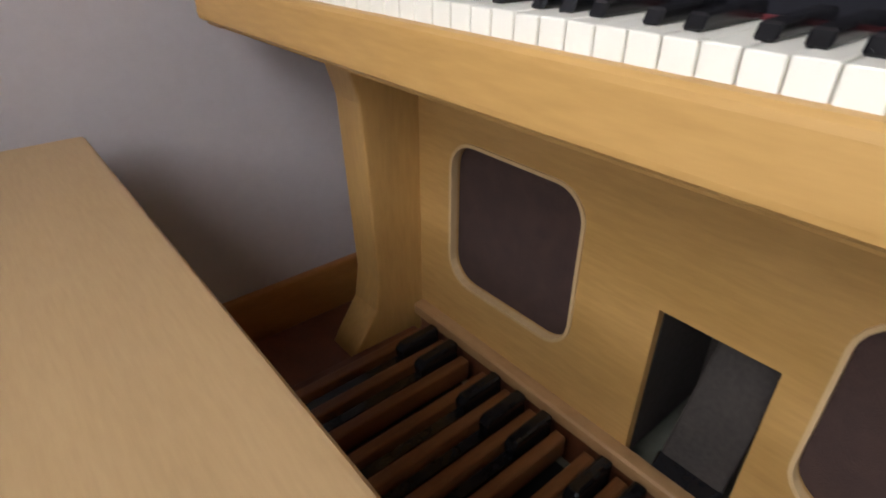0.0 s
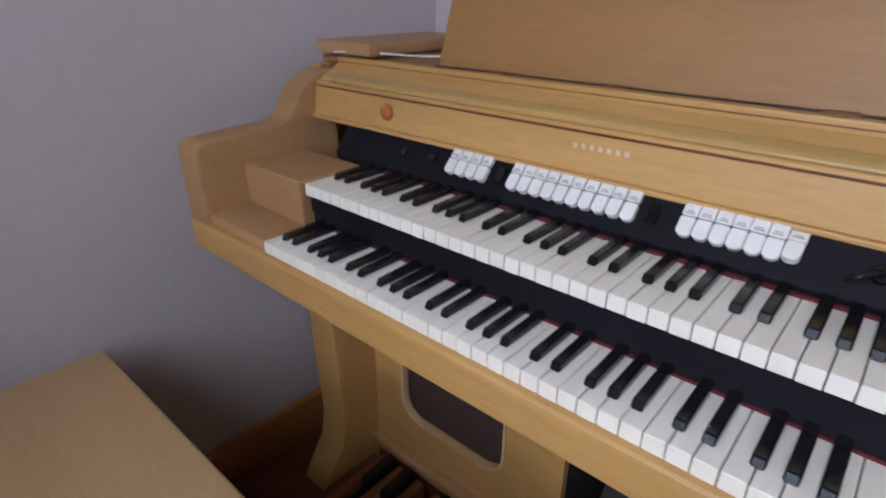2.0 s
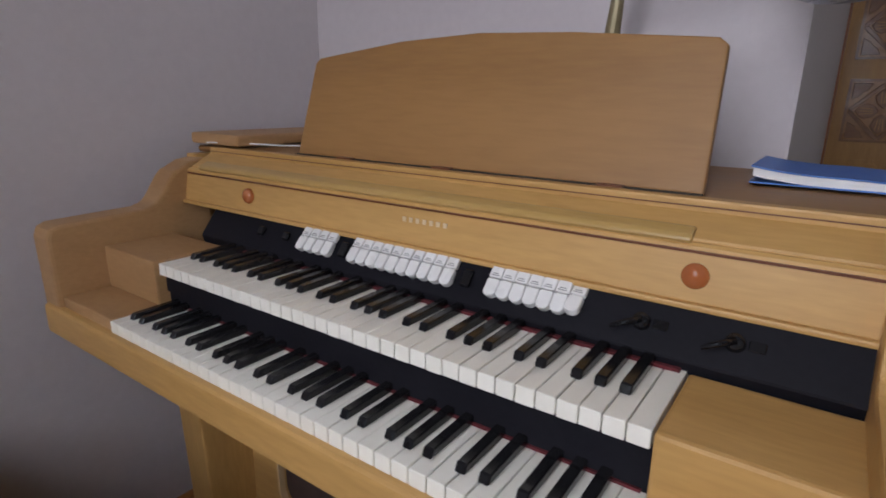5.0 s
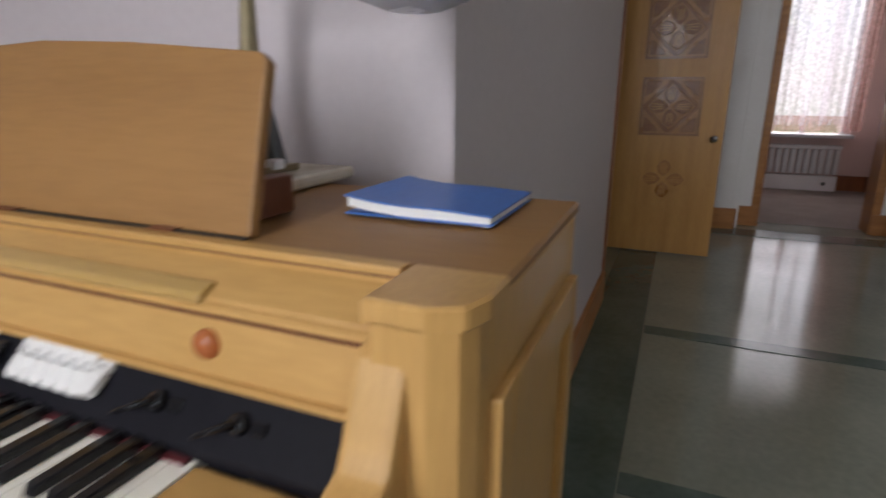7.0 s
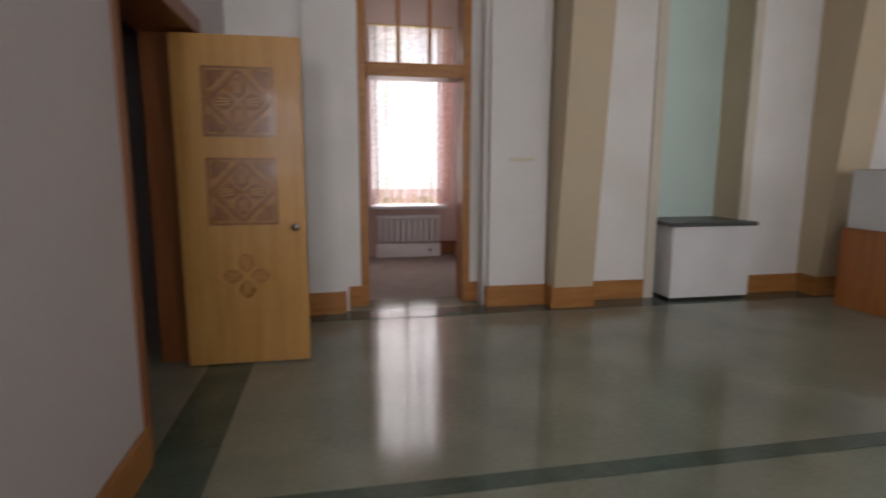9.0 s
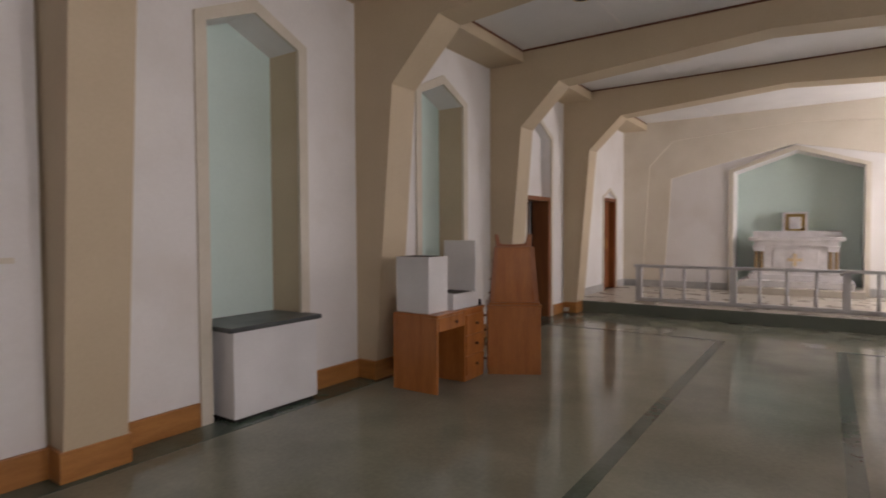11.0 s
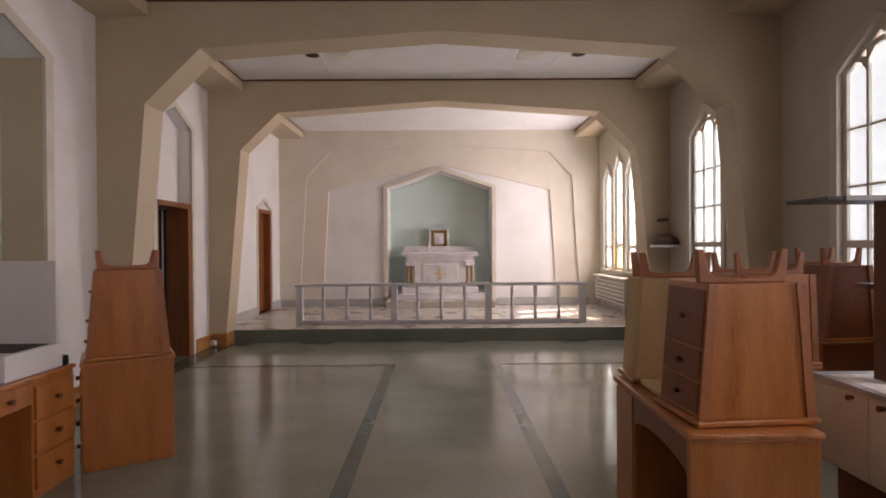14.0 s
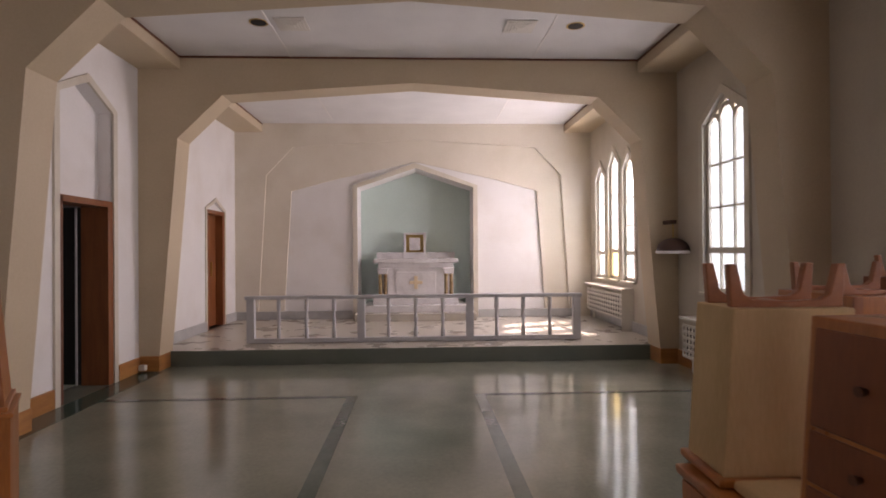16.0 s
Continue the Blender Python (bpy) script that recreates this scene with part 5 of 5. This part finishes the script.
# manuals: bed, riser, felt strip, keys
white_bm = soften(box(bm_new(), 0.0, 0.15, -WK / 2 + 0.0007, WK / 2 - 0.0007, -0.021, 0.0), 0.0010, 1)
white_mesh = mesh_of("white_key", white_bm, IVORY)
black_bm = soften(prism(bm_new(), [(0.040, 0.0), (0.046, 0.0105), (0.15, 0.013), (0.15, 0.0)], "y", -0.0067, 0.0067), 0.0018, 1)
black_mesh = mesh_of("black_key", black_bm, EBONY)


def manual(name, x, z, left, right, reach):
    bed = part(name, boxed(x + 0.012, 1.40, right - 0.002, left + 0.002, z - 0.055, z - 0.022), BLACK_PANEL, organ, "row of sixty-one ivory and black keys")
    for k in range(36):
        y = left - (k + 0.5) * (left - right) / 36
        o = new("white_key", white_mesh)
        o.parent = bed
        o.location = (x, y, z + 0.0003 * math.sin(k * 2.7))
        o.scale = (1, (left - right) / 36 / WK, 1)
        if k % 7 in (0, 1, 3, 4, 5) and k < 35:
            o = new("black_key", black_mesh)
            o.parent = bed
            off = {0: -0.0022, 1: 0.0022, 3: -0.003, 4: 0.0, 5: 0.003}[k % 7]
            o.location = (x + reach, y - WK / 2 - off - 0.003, z)


manual("lower_manual", 1.115, 0.819, 1.314, 0.452, -0.017)
manual("upper_manual", 1.206, 0.900, 1.310, 0.452, 0.008)
part("riser", boxed(1.224, 1.242, KR - 0.008, KL + 0.012, 0.812, 0.879, 0.003), BLACK_PANEL, organ)
part("felt_strip", boxed(1.2205, 1.2245, KR, KL, 0.819, 0.8225), RED_FELT, organ)
part("felt_strip", boxed(1.338, 1.345, KR, KL, 0.899, 0.904), RED_FELT, organ)
part("key_slip", soften(box(bm_new(), 1.102, 1.13, OR + 0.06, OL - 0.01, 0.738, 0.799), 0.010, 3), ORGAN_WOOD, organ)
part("key_bed", boxed(1.13, 1.43, OR + 0.03, OL - 0.03, 0.725, 0.775, 0.003), ORGAN_WOOD, organ)
# key blocks and cheeks at both ends
for a, b, mat in ((KL + 0.015, OL - 0.066, CHEEK_WOOD), (OR + 0.085, KR - 0.009, ORGAN_WOOD)):
    part("key_block", boxed(1.118, 1.30, a, b, 0.77, 0.818, 0.004), mat, organ)
    part("key_block", boxed(1.202, 1.345, a, b, 0.818, 0.901, 0.005), mat, organ)
for y0, y1, mat, arm, knee, rise in ((OL - 0.066, OL, CHEEK_WOOD, 0.955, 1.30, 0.075), (OR + 0.045, OR + 0.092, ORGAN_SIDE, 0.938, 1.322, 0.092)):
    pts = [(1.118, 0.728), (1.110, 0.80), (1.108, arm - 0.025), (1.114, arm - 0.007), (1.13, arm), (knee - 0.01, arm + 0.005)]
    pts += [(knee + (1.375 - knee) * k / 6, arm + 0.007 + rise * (0.5 - 0.5 * math.cos(math.pi * k / 6))) for k in range(1, 7)]
    pts += [(1.40, 1.05), (1.44, 1.056), (1.44, 0.728)]
    part("cheek", soften(prism(bm_new(), pts, "y", y0, y1), 0.007, 2), mat, organ)
# front legs with flared tops and feet
for y0, y1 in ((1.405, 1.492), (0.268, 0.355)):
    pts = [(1.145, 0.730), (1.150, 0.716), (1.195, 0.712), (1.245, 0.697), (1.280, 0.662), (1.298, 0.60), (1.312, 0.22), (1.30, 0.15), (1.255, 0.085), (1.232, 0.045), (1.23, 0.0), (1.45, 0.0), (1.45, 0.728)]
    part("leg", soften(prism(bm_new(), pts, "y", y0, y1), 0.006, 2), ORGAN_SIDE, organ)
part("end_skirt", boxed(1.45, 1.80, OL - 0.032, OL - 0.003, 0.0, 0.06), ORGAN_SIDE, organ)
part("end_skirt", boxed(1.40, 1.81, OR + 0.003, OR + 0.03, 0.0, 0.06), ORGAN_SIDE, organ)
# lower front panel, with round-cornered speaker openings and the pedal opening
PX0, PX1 = 1.425, 1.443
bm = bm_new()
for y0, y1, z0, z1 in ((0.28, 1.47, 0.536, 0.73), (1.305, 1.47, 0.10, 0.536), (0.862, 1.005, 0.10, 0.536), (1.005, 1.305, 0.10, 0.240), (0.648, 0.698, 0.10, 0.536), (0.698, 0.862, 0.41, 0.536), (0.348, 0.648, 0.10, 0.240), (0.28, 0.348, 0.10, 0.536)):
    box(bm, PX0, PX1, y0, y1, z0, z1)
R = 0.055
for y0, y1 in ((1.005, 1.305), (0.348, 0.648)):
    for cy, sy in ((y0, 1), (y1, -1)):
        for cz, sz in ((0.240, 1), (0.536, -1)):
            arc = [(cy + sy * (R - R * math.cos(radians(a))), cz + sz * (R - R * math.sin(radians(a)))) for a in range(0, 91, 15)]
            prism(bm, [(cy, cz)] + arc, "x", PX0, PX1)
part("front_panel", bm, ORGAN_WOOD, organ)
for y0, y1 in ((1.005, 1.305), (0.348, 0.648)):
    path = []
    for cy, cz, a0 in ((y1 - R, 0.536 - R, 0), (y0 + R, 0.536 - R, 90), (y0 + R, 0.240 + R, 180), (y1 - R, 0.240 + R, 270)):
        path += [(cy, cz, radians(a0 + d)) for d in range(0, 91, 15)]
    bm = bm_new()
    for (ay, az, aa), (by, bz, ba) in zip(path, path[1:] + path[:1]):
        p = [(ay + (R + o) * math.cos(aa), az + (R + o) * math.sin(aa)) for o in (-0.001, 0.005)]
        q = [(by + (R + o) * math.cos(ba), bz + (R + o) * math.sin(ba)) for o in (0.005, -0.001)]
        prism(bm, p + q, "x", PX0 - 0.004, PX0 + 0.012)
    part("speaker_rim", bm, RAW_PLY, organ, "pale routed rim of the speaker opening")
    part("speaker_cloth", boxed(PX1 + 0.002, PX1 + 0.008, y0 - 0.02, y1 + 0.02, 0.22, 0.56), SPEAKER_CLOTH, organ, "dark brown speaker cloth")
# inner boards borrow the pedal's black, painting in the dark of the opening
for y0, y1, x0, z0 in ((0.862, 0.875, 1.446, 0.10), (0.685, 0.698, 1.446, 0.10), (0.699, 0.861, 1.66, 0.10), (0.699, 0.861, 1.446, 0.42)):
    part("darkened_well_board", boxed(x0, 1.67, y0, y1, z0, 0.43), PEDAL_RUBBER, organ)
bm = prism(bm_new(), [(1.418, 0.115), (1.43, 0.10), (1.585, 0.36), (1.57, 0.375)], "y", 0.712, 0.812)
pad = part("expression_pedal", soften(bm, 0.006, 2), PEDAL_RUBBER, organ, "dark grey rubber swell pedal")
part("edge_band", soften(prism(bm_new(), [(1.412, 0.108), (1.42, 0.10), (1.45, 0.145), (1.44, 0.155)], "y", 0.710, 0.814), 0.003, 1), EBONY, pad)
part("bottom_moulding", soften(box(bm_new(), 1.398, 1.43, 0.36, 1.405, 0.098, 0.130), 0.010, 3), CHEEK_WOOD, organ)
part("toe_board", boxed(1.42, 1.44, 0.36, 1.405, 0.0, 0.102), DARK_WOOD, organ)

# ---------------------------------------------------------------- pedal board
pedals = thing("pedal_board", "worn brown wooden organ pedal board with black sharps", "pedal board", (1.1, 0.88, 0))
part("front_bar", boxed(0.855, 0.88, 0.365, 1.40, 0.0, 0.075, 0.006), PEDAL_WOOD, pedals)
part("side_bar", boxed(0.88, 1.395, 1.375, 1.40, 0.0, 0.07, 0.005), DARK_WOOD, pedals)
part("side_board", boxed(0.92, 1.395, 1.401, 1.60, 0.004, 0.05, 0.005), DARK_WOOD, pedals)
part("side_bar", boxed(0.88, 1.395, 0.365, 0.39, 0.0, 0.07, 0.005), DARK_WOOD, pedals)
part("under_board", boxed(0.88, 1.395, 0.39, 1.375, 0.0, 0.012), BLACK_VOID, pedals)
nat_mesh = mesh_of("natural_pedal", soften(box(bm_new(), 0.88, 1.395, -0.0125, 0.0125, 0.045, 0.092), 0.005, 2), PEDAL_WOOD)
sharp_bm = soften(prism(bm_new(), [(1.295, 0.075), (1.291, 0.104), (1.302, 0.116), (1.392, 0.119), (1.392, 0.075)], "y", -0.0125, 0.0125), 0.006, 2)
box(sharp_bm, 0.88, 1.392, -0.010, 0.010, 0.045, 0.080)
sharp_mesh = mesh_of("sharp_pedal", sharp_bm, EBONY)
pitch, at = 0.0640, 1.35
for k in range(15):
    y = at - k * pitch
    o = part("natural_pedal", nat_mesh, None, pedals)
    o.location = (0, y, 0.002 * math.sin(k * 1.9))
    if k % 7 in (0, 1, 3, 4, 5) and k < 14:
        o = part("sharp_pedal", sharp_mesh, None, pedals)
        o.location = (0, y - pitch / 2, 0)

# ---------------------------------------------------------------- bench
bench = thing("organ_bench", "blond wooden organ bench with a plain satin top", "bench", (0.72, 1.1, 0))
part("seat", soften(box(bm_new(), 0.53, 0.90, 0.665, 1.575, 0.556, 0.588), 0.008, 3), BENCH_WOOD, bench)
for y in (1.53, 0.71):
    part("end_board", boxed(0.56, 0.865, y - 0.016, y + 0.016, 0.0, 0.556, 0.004), CHEEK_WOOD, bench)
part("stretcher", boxed(0.70, 0.73, 0.726, 1.514, 0.30, 0.40, 0.005), CHEEK_WOOD, bench)
part("apron", boxed(0.85, 0.866, 0.726, 1.514, 0.47, 0.556, 0.003), BENCH_WOOD, bench)

# ---------------------------------------------------------------- music desk, book, lamp on the organ
desk_top = [(1.237, 0.0), (1.233, 0.182), (1.222, 0.192), (1.02, 0.217), (0.86, 0.224), (0.70, 0.217), (0.50, 0.200), (0.488, 0.190), (0.484, 0.0)]
bm = prism(bm_new(), desk_top, "x", -0.008, 0.008)
soften(bm, 0.003, 2)
bm.transform(Matrix.Translation((1.482, 0, 1.078)) @ Matrix.Rotation(radians(17), 4, "Y"))
mdesk = part("music_desk", bm, DIMMED_LID_WOOD, organ, "plain blond music desk board leaning back")
part("hinge", boxed(1.466, 1.474, 0.484, 1.237, 1.0790, 1.0808), BLACK_VOID, mdesk)
for y in (1.1, 0.88, 0.6):
    part("hinge_plate", boxed(1.462, 1.476, y - 0.018, y + 0.018, 1.0798, 1.0825), DARK_WOOD, mdesk)
part("prop", boxed(1.52, 1.60, 0.52, 0.55, 1.083, 1.13, 0.003), DARK_WOOD, mdesk)

book = thing("blue_book", "thick blue paper-bound music book lying on the organ", "book", (1.66, 0.37, 1.083))


def curl(y):
    return 0.010 * max(0.0, (y - 0.36) / 0.1) ** 2 - 0.004 * max(0.0, (0.33 - y) / 0.07)


for name, z0, z1, mat, grow in (("page_block", 0.002, 0.014, PAPER, 0.0), ("cover", 0.014, 0.0162, BLUE_COVER, 0.003), ("back_cover", 0.0, 0.002, BLUE_COVER, 0.003)):
    bm = bm_new()
    n = 10
    for k in range(n):
        a, b = k / n, (k + 1) / n
        ya, yb = 0.262 - grow + (0.186 + 2 * grow) * a, 0.262 - grow + (0.186 + 2 * grow) * b
        box(bm, 1.612 - grow, 1.785 + grow, ya, yb, z0, z1)
    bmesh.ops.remove_doubles(bm, verts=bm.verts[:], dist=0.0002)
    bmesh.ops.delete(bm, geom=[f for f in bm.faces if abs(f.normal.y) > 0.9 and 0.27 < f.calc_center_median().y < 0.44], context="FACES_ONLY")
    for v in bm.verts:
        v.co.z += 1.0835 + (curl(v.co.y) if z0 > 0 else 0)
    part(name, bm, mat, book)
book.matrix_basis = Matrix.Translation((1.66, 0.37, 1.083))

lamp = thing("desk_lamp", "brass desk lamp with white opal shade and onyx base", "desk lamp", (1.79, 0.66, 1.082))
part("base_slab", soften(box(bm_new(), 1.70, 1.885, 0.605, 0.735, 1.083, 1.105), 0.010, 3), ALABASTER, lamp, "cream onyx base slab")
part("base_plate", boxed(1.72, 1.80, 0.66, 0.735, 1.105, 1.116, 0.003), LAMP_METAL, lamp)
part("switch_box", boxed(1.728, 1.75, 0.65, 0.672, 1.112, 1.128, 0.003), WHITE_ENAMEL, lamp)
bm = prism(bm_new(), [(0.672, 1.11), (0.705, 1.11), (0.745, 1.26), (0.728, 1.30), (0.712, 1.26)], "x", 1.765, 1.79)
part("lower_arm", soften(bm, 0.004, 1), DARK_TOP, lamp, "dark grey lower arm")
part("upper_arm", rod(bm_new(), (1.777, 0.728, 1.27), (1.77, 0.715, 1.40), 0.016, 0.010), LAMP_METAL, lamp)
part("upper_arm", rod(bm_new(), (1.77, 0.715, 1.40), (1.685, 0.40, 1.466), 0.010, 0.010), LAMP_METAL, lamp)
part("joint", lathe(bm_new(), ((0.02, -0.018), (0.024, 0.0), (0.02, 0.018)), (1.77, 0.715, 1.40), 12), LAMP_METAL, lamp)
prof = [(0.03, 0.10), (0.05, 0.085), (0.072, 0.05), (0.083, 0.01), (0.085, -0.01), (0.07, -0.035), (0.035, -0.048)]
part("shade", lathe(bm_new(), prof[::-1], (1.683, 0.388, 1.373), 24), LAMP_GLASS, lamp, "white opal glass shade", True)
cable = thing("cable", "thin pale cable lying along the organ top", "cable", (1.5, 1.4, 1.087))
bm = bm_new()
pts = [(1.44, 1.50, 1.0885), (1.475, 1.42, 1.0895), (1.50, 1.33, 1.0885), (1.54, 1.26, 1.0885)]
for a, b in zip(pts, pts[1:]):
    rod(bm, a, b, 0.0018, sides=6)
part("wire", bm, PAPER, cable)

# ---------------------------------------------------------------- outside
structure("ground", boxed(-400, 400, -400, 400, -1.2, -0.6), LAWN, "lawn round the building", "ground")


def tree(x, y, high, wide, seed):
    rng = random.Random(seed)
    t = thing("tree", "leafy green tree added outside the windows", "tree", (x, y, -0.6), "trees outside")
    bm = rod(bm_new(), (x, y, -0.6), (x + 0.2, y, high * 0.45), 0.28, 0.16, 10)
    for k in range(6):
        a = rng.uniform(0, 6.28)
        rod(bm, (x + 0.15, y, high * rng.uniform(0.25, 0.45)), (x + math.cos(a) * wide * 0.6, y + math.sin(a) * wide * 0.6, high * rng.uniform(0.55, 0.85)), 0.10, 0.03, 6)
    part("trunk", bm, DARK_WOOD, t)
    bm = bm_new()
    for k in range(2600):
        a, r, h = rng.uniform(0, 6.28), wide * math.sqrt(rng.random()), rng.uniform(0.3, 1.0)
        r *= math.sin(math.pi * min(0.97, 0.2 + 0.75 * h)) + 0.15
        c = Vector((x + r * math.cos(a), y + r * math.sin(a), high * h))
        u = Vector((rng.uniform(-1, 1), rng.uniform(-1, 1), rng.uniform(-1, 1))).normalized() * rng.uniform(0.12, 0.3)
        w = u.orthogonal().normalized() * rng.uniform(0.10, 0.22)
        v = [bm.verts.new(c + q) for q in (-u, w, u, -w)]
        bm.faces.new(v)
    part("crown", bm, LEAF, t)


# trees near x -4.3 are added to keep sun off nave and organ windows
for n, (x, y, h, w) in enumerate(((-9.5, -21.5, 9, 2.6), (-4.3, -10.7, 12, 2.1), (-4.2, -8.0, 12, 2.3), (-4.4, -5.2, 12, 2.3), (-4.2, -2.6, 12, 2.3), (-4.4, 0.2, 11, 2.3), (14, 0.5, 7, 2.2))):
    tree(x, y, h, w, n + 3)
